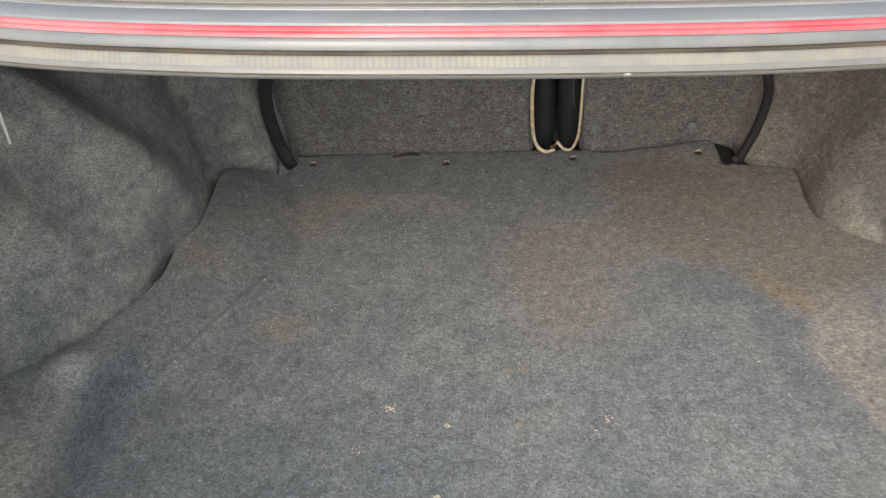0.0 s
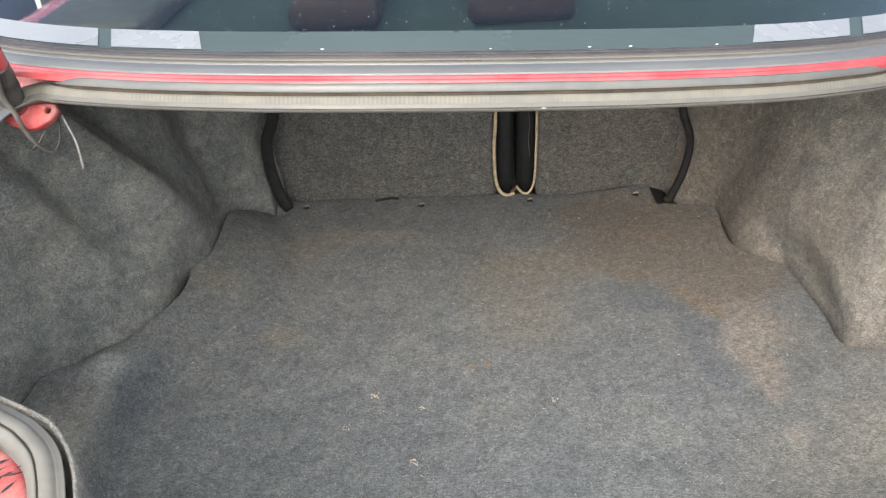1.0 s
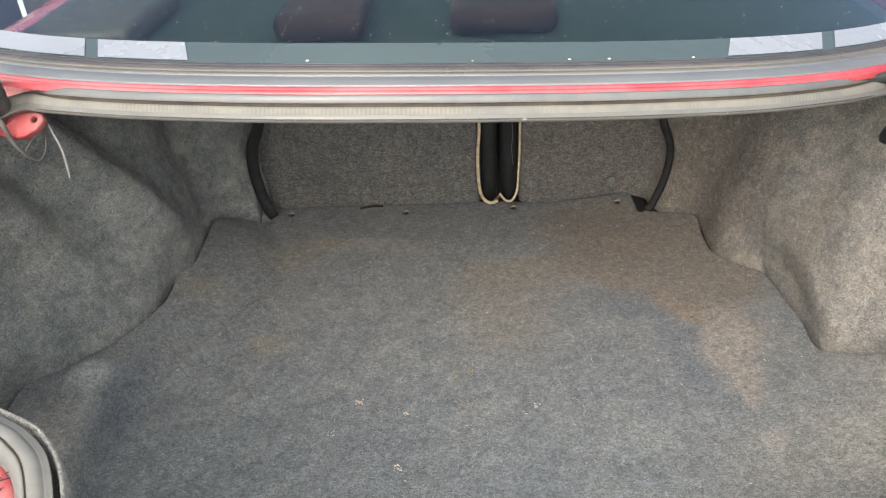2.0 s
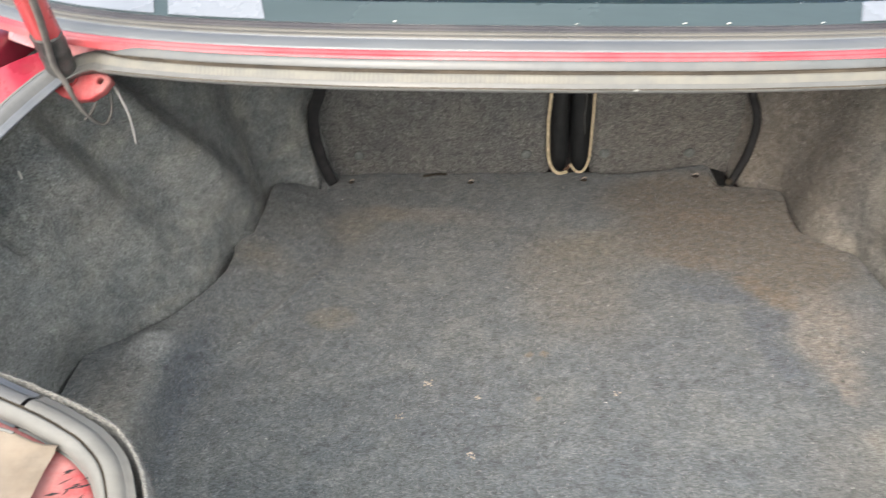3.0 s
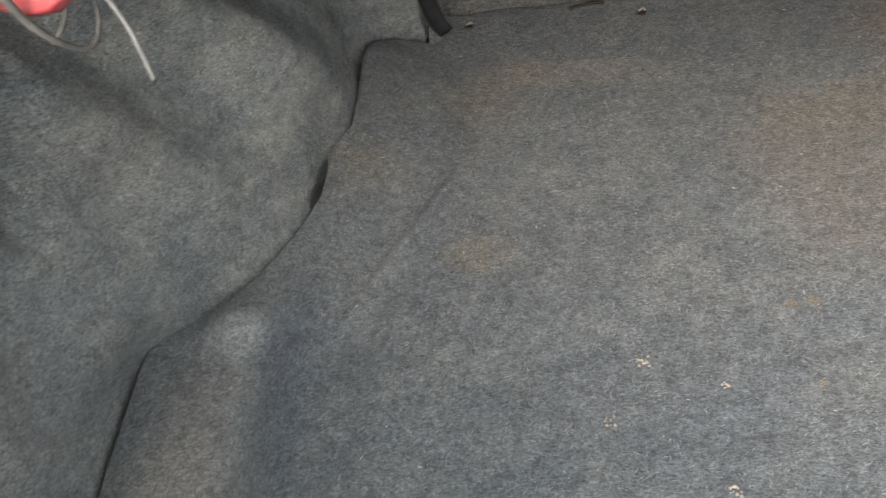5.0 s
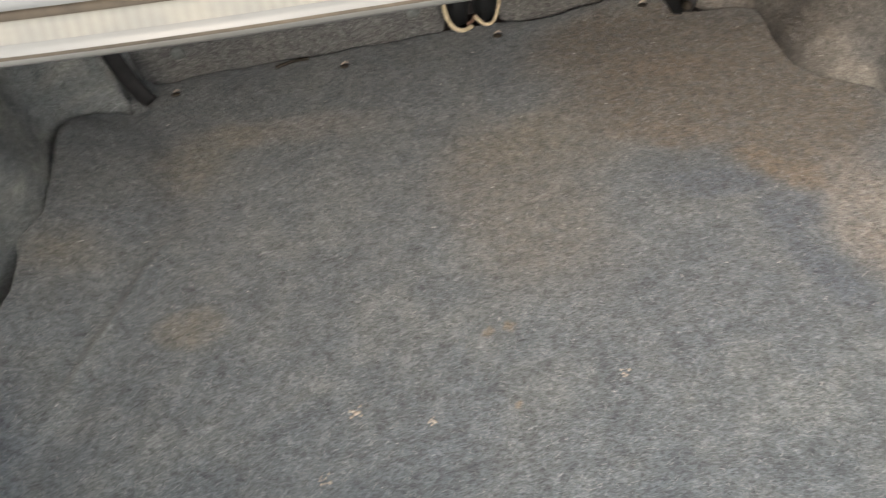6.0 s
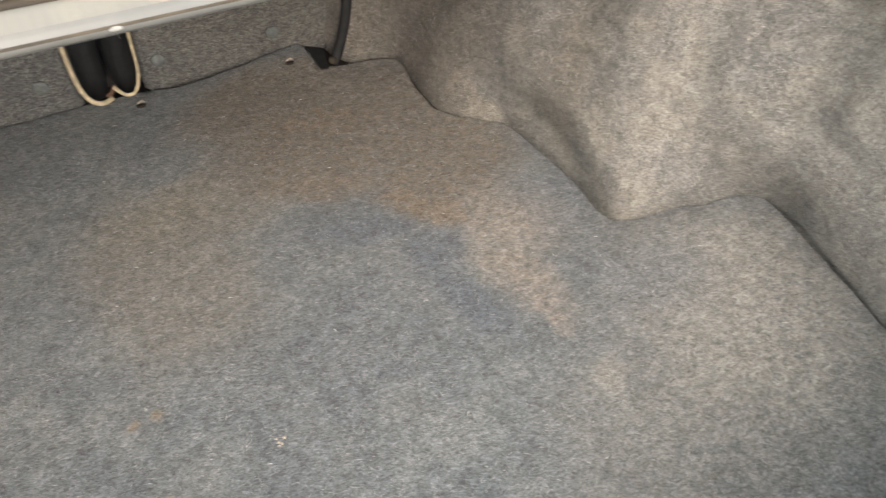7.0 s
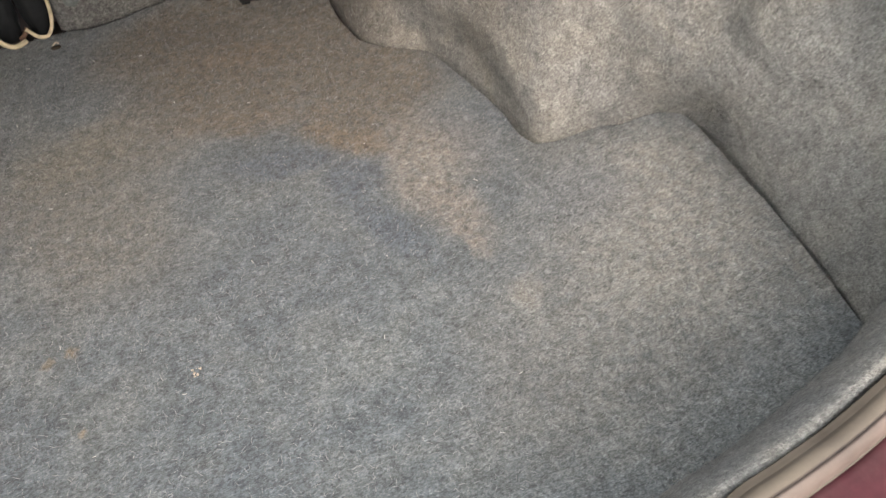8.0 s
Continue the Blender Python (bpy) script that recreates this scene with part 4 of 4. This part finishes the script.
def scuffs(count):
    """Short dark scratches across the red corner, in one mesh."""
    bm = bmesh.new()
    rng = random.Random(21)
    for _ in range(count):
        x, y, length = rng.uniform(-0.276, -0.256), rng.uniform(0.112, 0.14), rng.uniform(0.002, 0.007)
        a, w = rng.uniform(0.2, 1.2), rng.uniform(0.0004, 0.0011)
        c, q = math.cos(a), math.sin(a)
        z = 0.3935
        top = [bm.verts.new((x + u * c * length - v * q * w, y + u * q * length + v * c * w, z)) for u, v in ((-1, 0), (0, -1), (1, 0), (0, 1))]
        tip = bm.verts.new((x, y, z + 0.0005))
        for i in range(4):
            bm.faces.new((top[i], top[(i + 1) % 4], tip))
    return bm


# front lip, strip behind strip towards the rear window
def lip_strip(profile, x0=-0.62, x1=0.62, n=200):
    """A strip along the front lip; profile in (forward, height) from the lip's lower edge."""
    rows = []
    for x in np.linspace(x0, x1, n):
        y, z = lip_y(x), lip_z(x)
        rows.append([(x, y + d, z + h) for d, h in profile])
    return up_is_out(grid(rows))


def bead(d0, h0, d1, h1, rise, n=9):
    """One rounded bead of the section, from (d0, h0) to (d1, h1)."""
    return [(d0 + (d1 - d0) * k / n, h0 + (h1 - h0) * k / n + rise * math.sin(math.pi * k / n)) for k in range(n + 1)]


RED_LIP = plain("faded_red_paint", (0.31, 0.02, 0.03), 0.35, 0, 0.12, 12, 0.0, 0.3, (0.5, 0.26, 0.25), 0.25)
part("red_lip", lip_strip([(0.0122, 0.019), (0.0132, 0.0232)] + bead(0.0136, 0.0242, 0.0164, 0.0264, 0.0006) + bead(0.0166, 0.0262, 0.0222, 0.0282, 0.0011) + [(0.0228, 0.0276)]), RED_LIP, car, "red painted rear deck lip")
part("red_edge", lip_strip(bead(0.0224, 0.0278, 0.0235, 0.0284, 0.0004, 6) + [(0.0238, 0.0275)]), TRIM_METAL, car, "thin bright bead above the red lip")
part("bright_trim", lip_strip([(0.0236, 0.0276)] + bead(0.0238, 0.0288, 0.0402, 0.0315, 0.0011, 12) + [(0.0406, 0.0304), (0.0412, 0.0304)] + bead(0.0416, 0.0315, 0.043, 0.0318, 0.0004, 6)), TRIM_METAL, car, "dull bright trim below the rear window")
part("upper_trim", lip_strip([(0.0434, 0.0312)] + bead(0.0436, 0.032, 0.0492, 0.0327, 0.0005, 6) + [(0.0494, 0.0322), (0.0498, 0.0322)] + bead(0.05, 0.0328, 0.0562, 0.0336, 0.0008, 8) + [(0.0565, 0.0326)]), TRIM_TAN, car, "weathered upper bead of the trim")
part("window_gasket", lip_strip([(0.0562, 0.0326)] + bead(0.0566, 0.0334, 0.0616, 0.0341, 0.0009, 8) + [(0.0618, 0.0336)] + bead(0.062, 0.0342, 0.0668, 0.0349, 0.0007, 6) + [(0.067, 0.034), (0.0676, 0.034)]), TRIM_DARK, car, "dark rubber window gasket")
part("glass_bead", lip_strip(bead(0.0672, 0.0346, 0.0686, 0.035, 0.0005, 6)), TRIM_METAL, car, "thin bright line along the foot of the window")


# rear window
def window_point(x, d):
    return (x, lip_y(x) + 0.068 + d, lip_z(x) + 0.035 + 0.3 * d + 0.02 * d * d)


window = part("rear_window", up_is_out(grid([[window_point(x, d) for d in np.linspace(0.0, 0.75, 40)] for x in np.linspace(-0.6, 0.6, 140)])), TINTED_GLASS, car, "dark tinted rear window")
solid = window.modifiers.new("thickness", "SOLIDIFY")
solid.thickness = 0.003
solid.offset = -1


def under_glass(x0, x1, d0, d1, drop, name, mat, parent, label, slant=0.0):
    rows = []
    for x in np.linspace(x0, x1, 120):
        rows.append([tuple(np.array(window_point(x + slant * f, d0 + (d1 - d0) * f)) - (0, 0, drop)) for f in (0.0, 0.5, 1.0)])
    return part(name, up_is_out(grid(rows)), mat, parent, label)


under_glass(-0.6, 0.6, -0.001, 0.031, -0.0006, "band", BAND_TEAL, window, "grey-green tinted band")
# reflected sky drawn as pale patches along the foot of the glass
for x0, x1 in ((-0.56, -0.365), (-0.349, -0.249), (0.307, 0.424), (0.442, 0.57)):
    under_glass(x0, x1, 0.0004, 0.0292, -0.0018, "sky_patch", BAND_PALE, window, "pale blue patch of painted sky reflection along the glass edge", -0.01 if x0 < 0 else 0.01)


def glass_dust(count):
    """White dust grains lying on the glass, thickest along its foot, in one mesh."""
    bm = bmesh.new()
    rng = random.Random(8)
    spots = [(0.137, 0.002, 1.6), (0.178, 0.002, 1.7), (-0.126, 0.002, 1.8), (0.039, 0.001, 1.2), (0.268, 0.001, 1.5)]
    spots += [(rng.uniform(-0.5, 0.5), 0.031 + 0.2 * rng.random() ** 1.5, rng.choice((0.25, 0.3, 0.4, 0.6))) for _ in range(count)]
    for x, d, size in spots:
        r = 0.0009 * size
        made = bmesh.ops.create_icosphere(bm, subdivisions=1, radius=r)
        p = Vector(window_point(x, d))
        for v in made["verts"]:
            v.co = p + Vector((v.co.x * 1.3, v.co.y, v.co.z * 0.5 + 0.0012))
    return bm


tagged(part("dust", glass_dust(420), LINT_PALE, window), "white dust grains on the glass", kind="stuff")

# parcel shelf and what lies on it, below the window
part("parcel_shelf", box(-0.56, 0.56, 0.63, 1.5, 0.43, 0.44, 0.003), SHELF_FELT, car, "dark felt parcel shelf")
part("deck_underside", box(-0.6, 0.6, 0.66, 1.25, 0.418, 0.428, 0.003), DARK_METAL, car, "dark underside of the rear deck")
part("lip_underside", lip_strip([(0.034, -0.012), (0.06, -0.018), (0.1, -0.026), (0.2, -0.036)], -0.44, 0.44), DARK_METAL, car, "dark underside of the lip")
for cx, w in ((-0.16, 0.12), (0.08, 0.14)):
    tagged(part("shelf_cushion", box(cx - w / 2, cx + w / 2, 0.8, 0.95, 0.44, 0.478, 0.016, 4), RED_CLOTH), "dull red cushion on the parcel shelf", "cushion", "cushions on the parcel shelf")
# pad added for the brown pillar trim behind the glass
tagged(part("shelf_pad", box(-0.55, -0.4, 0.78, 1.0, 0.44, 0.474, 0.012, 4), BROWN_VINYL), "brown vinyl pad on the parcel shelf, in place of brown interior trim", "speaker pod")

# hull below and around the carpets
part("hull_floor", box(-0.75, 0.75, 0.0, 1.2, -0.04, -0.014, 0.004), DARK_METAL, car, "dark boot floor pan")
part("hull_side", box(-0.8, -0.78, -0.02, 1.22, -0.04, 0.42, 0.004), DARK_METAL, car)
part("hull_side", box(0.78, 0.8, -0.02, 1.22, -0.04, 0.42, 0.004), DARK_METAL, car)
part("hull_front", box(-0.78, 0.78, 1.23, 1.25, -0.04, 0.44, 0.004), DARK_METAL, car)
part("hull_rear", box(-0.78, 0.78, -0.04, -0.02, -0.04, 0.24, 0.004), DARK_METAL, car)

tagged(part("scuff", scuffs(15), BLACK_RUBBER, car), "short dark scratches across the red corner", kind="stuff")

# ---- lid hinge, its cable and a cut tube ----
hinge = thing("lid_hinge", "red gooseneck lid hinge wrapped in black tape", "hinge")


def hinge_arm():
    return tube([(-0.463, 0.57, 0.45), (-0.457, 0.556, 0.476), (-0.449, 0.54, 0.505), (-0.441, 0.522, 0.54), (-0.426, 0.49, 0.6), (-0.406, 0.455, 0.66), (-0.386, 0.42, 0.72)], 0.0135, 50, 8, 0.75, (1, 0.2, 0.3))


part("arm", hinge_arm(), RED_PAINT, hinge, "red painted hinge arm")
part("tape", tube([(-0.465, 0.574, 0.446), (-0.459, 0.56, 0.468), (-0.452, 0.546, 0.494), (-0.448, 0.537, 0.51)], 0.0146, 40, 14, 0.8, (1, 0.2, 0.3), radii=[1e-3 * r for r in (11.5, 12.6, 14.2, 13.6, 14.4, 13.8, 14.6, 14.0, 14.5, 13.9, 14.3)]), BLACK_TAPE, hinge, "shiny black tape wrapping")


def hinge_bracket():
    """A curved red plate below the arm, with a hole through its free end."""
    outline = [(0.0, 0.0), (0.0012, -0.007), (0.004, -0.012), (0.012, -0.02), (0.024, -0.0255), (0.036, -0.024), (0.047, -0.014), (0.053, -0.002), (0.051, 0.006), (0.044, 0.009), (0.03, 0.008), (0.015, 0.01)]
    n = len(outline)
    hole = [(0.044 + 0.0026 * math.cos(a), -0.001 + 0.0042 * math.sin(a)) for a in np.linspace(0, 2 * math.pi, 12, endpoint=False)]
    bm = bmesh.new()

    def loop(points, y):
        vs = [bm.verts.new((x, y, z)) for x, z in points]
        return vs, [bm.edges.new((vs[i], vs[(i + 1) % len(vs)])) for i in range(len(vs))]

    _, e1 = loop(outline, 0)
    _, e2 = loop(hole, 0)
    bmesh.ops.triangle_fill(bm, use_beauty=True, edges=e1 + e2)
    up = bmesh.ops.extrude_face_region(bm, geom=bm.faces[:])
    bmesh.ops.translate(bm, vec=(0, 0.012, 0), verts=[v for v in up["geom"] if isinstance(v, bmesh.types.BMVert)])
    bmesh.ops.recalc_face_normals(bm, faces=bm.faces)
    bmesh.ops.bevel(bm, geom=[e for e in bm.edges if len(e.link_faces) == 2 and e.calc_face_angle(0) > 1.2], offset=0.002, segments=2, affect="EDGES", profile=0.5)
    bmesh.ops.scale(bm, vec=(1.22, 1.0, 0.82), verts=bm.verts)
    bmesh.ops.rotate(bm, matrix=Matrix.Rotation(radians(-38), 3, "X"), verts=bm.verts)
    bmesh.ops.translate(bm, vec=(-0.482, 0.567, 0.45), verts=bm.verts)
    return bm


part("bracket", hinge_bracket(), RED_DULL, hinge, "curved red bracket with a bolt hole")
cable = part("cable", tube([(-0.387, 0.415, 0.7), (-0.4, 0.452, 0.63), (-0.424, 0.498, 0.55), (-0.44, 0.522, 0.51), (-0.453, 0.54, 0.476), (-0.452, 0.547, 0.455), (-0.45, 0.552, 0.429), (-0.447, 0.564, 0.407), (-0.444, 0.575, 0.397), (-0.441, 0.585, 0.4),
                            (-0.438, 0.592, 0.414), (-0.438, 0.6, 0.44)], 0.0032, 130, 10, radii=[1e-3 * r for r in (3.6, 3.6, 3.6, 3.6, 3.6, 3.4, 3.2, 3.0, 2.6, 1.8, 1.4, 1.3)]), CABLE_GREY)
tagged(cable, "grey wiring cable looping down from the hinge arm", "cable")
wire = part("thin_wire", tube([(-0.46, 0.57, 0.405), (-0.452, 0.574, 0.412), (-0.444, 0.578, 0.425), (-0.442, 0.58, 0.44)], 0.0016, 30, 8), CABLE_GREY)
tagged(wire, "thin grey wire behind the hinge bracket", "wire")
drain = part("cut_tube", tube([(-0.433, 0.588, 0.462), (-0.428, 0.583, 0.452), (-0.417, 0.574, 0.43), (-0.41, 0.568, 0.412), (-0.408, 0.564, 0.395), (-0.408, 0.562, 0.381)], 0.0016, 60, 10), HOSE_GREY)
tagged(drain, "pale grey plastic tube hanging with a cut end", "tube")
# the shade under the lip is put into this hinge's black colour
shaded_hinge = thing("lid_hinge", "lid hinge blackened for the shade under the lip", "hinge")
part("arm", tube([(0.49, 0.6, 0.38), (0.486, 0.575, 0.42), (0.475, 0.55, 0.47), (0.462, 0.52, 0.53), (0.44, 0.48, 0.6)], 0.0115, 40, 8, 0.75, (1, 0.2, 0.3)), BLACK_VINYL, shaded_hinge)


# ---- crumbs and lint ----
def crumb(x, y, size, seed):
    rng = random.Random(seed)
    bm = bmesh.new()
    for _ in range(11):
        r = bmesh.ops.create_icosphere(bm, subdivisions=1, radius=size * rng.uniform(0.08, 0.34))
        dx, dy = rng.uniform(-size, size), rng.uniform(-size, size)
        z = mat_height(x + dx, y + dy)
        for v in r["verts"]:
            v.co = Vector((v.co.x * rng.uniform(0.6, 1.6) + x + dx, v.co.y * rng.uniform(0.8, 1.4) + y + dy, v.co.z * 0.6 + z + size * 0.15))
    return bm


for k, (x, y, s) in enumerate([(-0.131, 0.598, 0.0055), (-0.066, 0.576, 0.005), (-0.163, 0.541, 0.005), (-0.069, 0.479, 0.005), (0.114, 0.586, 0.004)]):
    tagged(part("crumb", crumb(x, y, s, k), CHALK), "small pale tan crumbs caught in the mat", "crumbs", "crumbs on the mat")


def lint(places, material, name, label):
    """Loose pale fibres lying on the carpet, in one mesh."""
    bm = bmesh.new()
    rng = random.Random(4)
    for x, y, length in places:
        a = rng.uniform(0, math.pi)
        c, s, w = math.cos(a), math.sin(a), 0.0003
        bend = rng.uniform(-0.3, 0.3) * length
        vs = []
        for f in (-0.5, 0.0, 0.5):
            off = bend * (0.25 - f * f)
            px, py = x + c * f * length - s * off, y + s * f * length + c * off
            z = mat_height(px, py) + 0.0016 + 0.001 * (0.25 - f * f)
            vs.append((bm.verts.new((px - s * w, py + c * w, z)), bm.verts.new((px + s * w, py - c * w, z)), bm.verts.new((px, py, z + 2.2 * w))))
        for p, q in zip(vs, vs[1:]):
            for i in range(3):
                bm.faces.new((p[i], q[i], q[(i + 1) % 3], p[(i + 1) % 3]))
    return tagged(part(name, bm, material), label, "lint", kind="stuff")


def fuzz(ob, count, length, width, lift, keep, label, seed, material=None):
    """Loose fibre ends over a carpet: bent ribbons on its faces, in one mesh of the carpet's own material."""
    me = ob.data
    nv, nf = len(me.vertices), len(me.polygons)
    co = np.empty(nv * 3)
    me.vertices.foreach_get("co", co)
    co = co.reshape(-1, 3)
    idx = np.empty(len(me.loops), int)
    me.loops.foreach_get("vertex_index", idx)
    quads = idx.reshape(nf, 4)
    a, b, c, d = (co[quads[:, k]] for k in range(4))
    normal = np.cross(c - a, d - b)
    area = np.linalg.norm(normal, axis=1)
    normal /= np.maximum(area, 1e-12)[:, None]
    mid = (a + b + c + d) / 4
    weight = area * np.array([keep(*p) for p in mid])
    rs = np.random.RandomState(seed)
    pick = rs.choice(nf, count, p=weight / weight.sum())
    u, v = rs.rand(count, 1), rs.rand(count, 1)
    base = a[pick] * (1 - u) * (1 - v) + b[pick] * u * (1 - v) + c[pick] * u * v + d[pick] * (1 - u) * v
    n = normal[pick]
    n *= np.where((n * (np.array([0.0, 0.25, 0.6]) - base)).sum(1) >= 0, 1, -1)[:, None]
    t = np.cross(n, rs.randn(count, 3))
    t /= np.linalg.norm(t, axis=1)[:, None]
    side = np.cross(n, t)
    size = length * rs.uniform(0.5, 1.3, (count, 1))
    high = lift * rs.uniform(0.3, 1.4, (count, 1))
    bend = rs.uniform(-0.5, 0.5, (count, 1)) * size
    roll = rs.uniform(-0.9, 0.9, (count, 1))
    wide = width * (side * np.cos(roll) + n * np.sin(roll))
    p0 = base - t * size * 0.5
    p1 = base + side * bend * 0.4 + n * high
    p2 = base + t * size * 0.5 + n * high * rs.uniform(0.0, 1.6, (count, 1))
    verts = np.stack([p0 - wide, p0 + wide, p1 - wide, p1 + wide, p2 - wide * 0.4, p2 + wide * 0.4], 1).reshape(-1, 3)
    first = np.arange(count)[:, None] * 6
    faces = np.concatenate([first + np.array([0, 1, 3, 2]), first + np.array([2, 3, 5, 4])], 1).reshape(-1, 4)
    mesh = bpy.data.meshes.new("fuzz")
    mesh.vertices.add(len(verts))
    mesh.vertices.foreach_set("co", verts.ravel())
    mesh.loops.add(faces.size)
    mesh.loops.foreach_set("vertex_index", faces.ravel())
    mesh.polygons.add(len(faces))
    mesh.polygons.foreach_set("loop_start", np.arange(len(faces)) * 4)
    mesh.update()
    mesh.materials.append(material or me.materials[0])
    made = new("fuzz", mesh)
    made.parent = ob
    return tagged(made, label, kind="stuff")


def on_mat(x, y, z):
    return 1.0 if y > 0.36 else 0.0


def on_liner(x, y, z):
    return 1.0 if 0.36 < y < 1.12 and 0.0 < z < 0.42 else 0.0


def on_seat(x, y, z):
    return 1.0 if 0.0 < z < 0.25 else 0.0


fuzz(floor_mat, 130000, 0.006, 0.00016, 0.0014, on_mat, "short loose felt fibres", 1)
fuzz(liner_left, 60000, 0.007, 0.00016, 0.0016, on_liner, "short loose felt fibres", 2)
fuzz(liner_right, 60000, 0.007, 0.00016, 0.0016, on_liner, "short loose felt fibres", 3)
fuzz(seat_left, 14000, 0.004, 0.00014, 0.001, on_seat, "short loose felt fibres", 4)
fuzz(seat_right, 9000, 0.004, 0.00014, 0.001, on_seat, "short loose felt fibres", 5)
fuzz(rear_liner, 14000, 0.006, 0.00017, 0.0022, lambda x, y, z: 1.0 if z > 0.1 else 0.0, "short loose felt fibres", 6)

GREY_FIBRE = plain("grey_fibre", (0.36, 0.36, 0.35), 0.9, 0, 0.3, 200, 0.2)
SANDY_FIBRE = plain("sandy_fibre", (0.42, 0.4, 0.36), 0.9, 0, 0.3, 200, 0.2)
fuzz(floor_mat, 15000, 0.0055, 0.00017, 0.0022, on_mat, "pale loose fibres on the felt", 11, GREY_FIBRE)
fuzz(liner_left, 9000, 0.008, 0.00017, 0.0024, on_liner, "pale loose fibres on the felt", 12, GREY_FIBRE)
fuzz(liner_right, 9000, 0.008, 0.00017, 0.0024, on_liner, "pale loose fibres on the felt", 13, SANDY_FIBRE)

rng = random.Random(11)
lint([(rng.uniform(-0.42, 0.62), rng.uniform(0.4, 1.1), rng.choice((0.0015, 0.002, 0.003, 0.004))) for _ in range(110)], LINT_PALE, "lint", "loose pale fibres scattered on the mat")

# dark bead on the liner stands for a slot's shade
hole = bmesh.new()
bmesh.ops.create_icosphere(hole, subdivisions=2, radius=0.004)
for v in hole.verts:
    v.co = Vector((-0.5795 + v.co.x * 0.5, 0.394 + v.co.y * 0.45, 0.086 + v.co.z * 0.9))
tagged(part("liner_hole", hole, SEAL_DARK), "small dark bead painted as a shaded slot in the side liner", "slot")

for spot, colour, label in (((-0.57, 0.588, 0.329), LINT_PALE, "pale chip stuck in the side liner"), ((0.61, 0.654, 0.226), CHALK, "orange-tan chip stuck in the side liner")):
    bm = bmesh.new()
    bmesh.ops.create_icosphere(bm, subdivisions=2, radius=0.004)
    for v in bm.verts:
        v.co = Vector(spot) + Vector((v.co.x * 0.4, v.co.y * 0.4, v.co.z * 1.5)) * (1 + 0.3 * noise.noise(v.co * 400))
    tagged(part("chip", bm, colour), label, "chip", "chips on the liners")

# ---- outdoors ----
ground = part("ground", grid([[(x, y, -0.62) for y in np.linspace(-60, 60, 13)] for x in np.linspace(-60, 60, 13)]), CONCRETE)
tagged(ground, "pale sunlit concrete ground round the car", "ground", kind="structure")
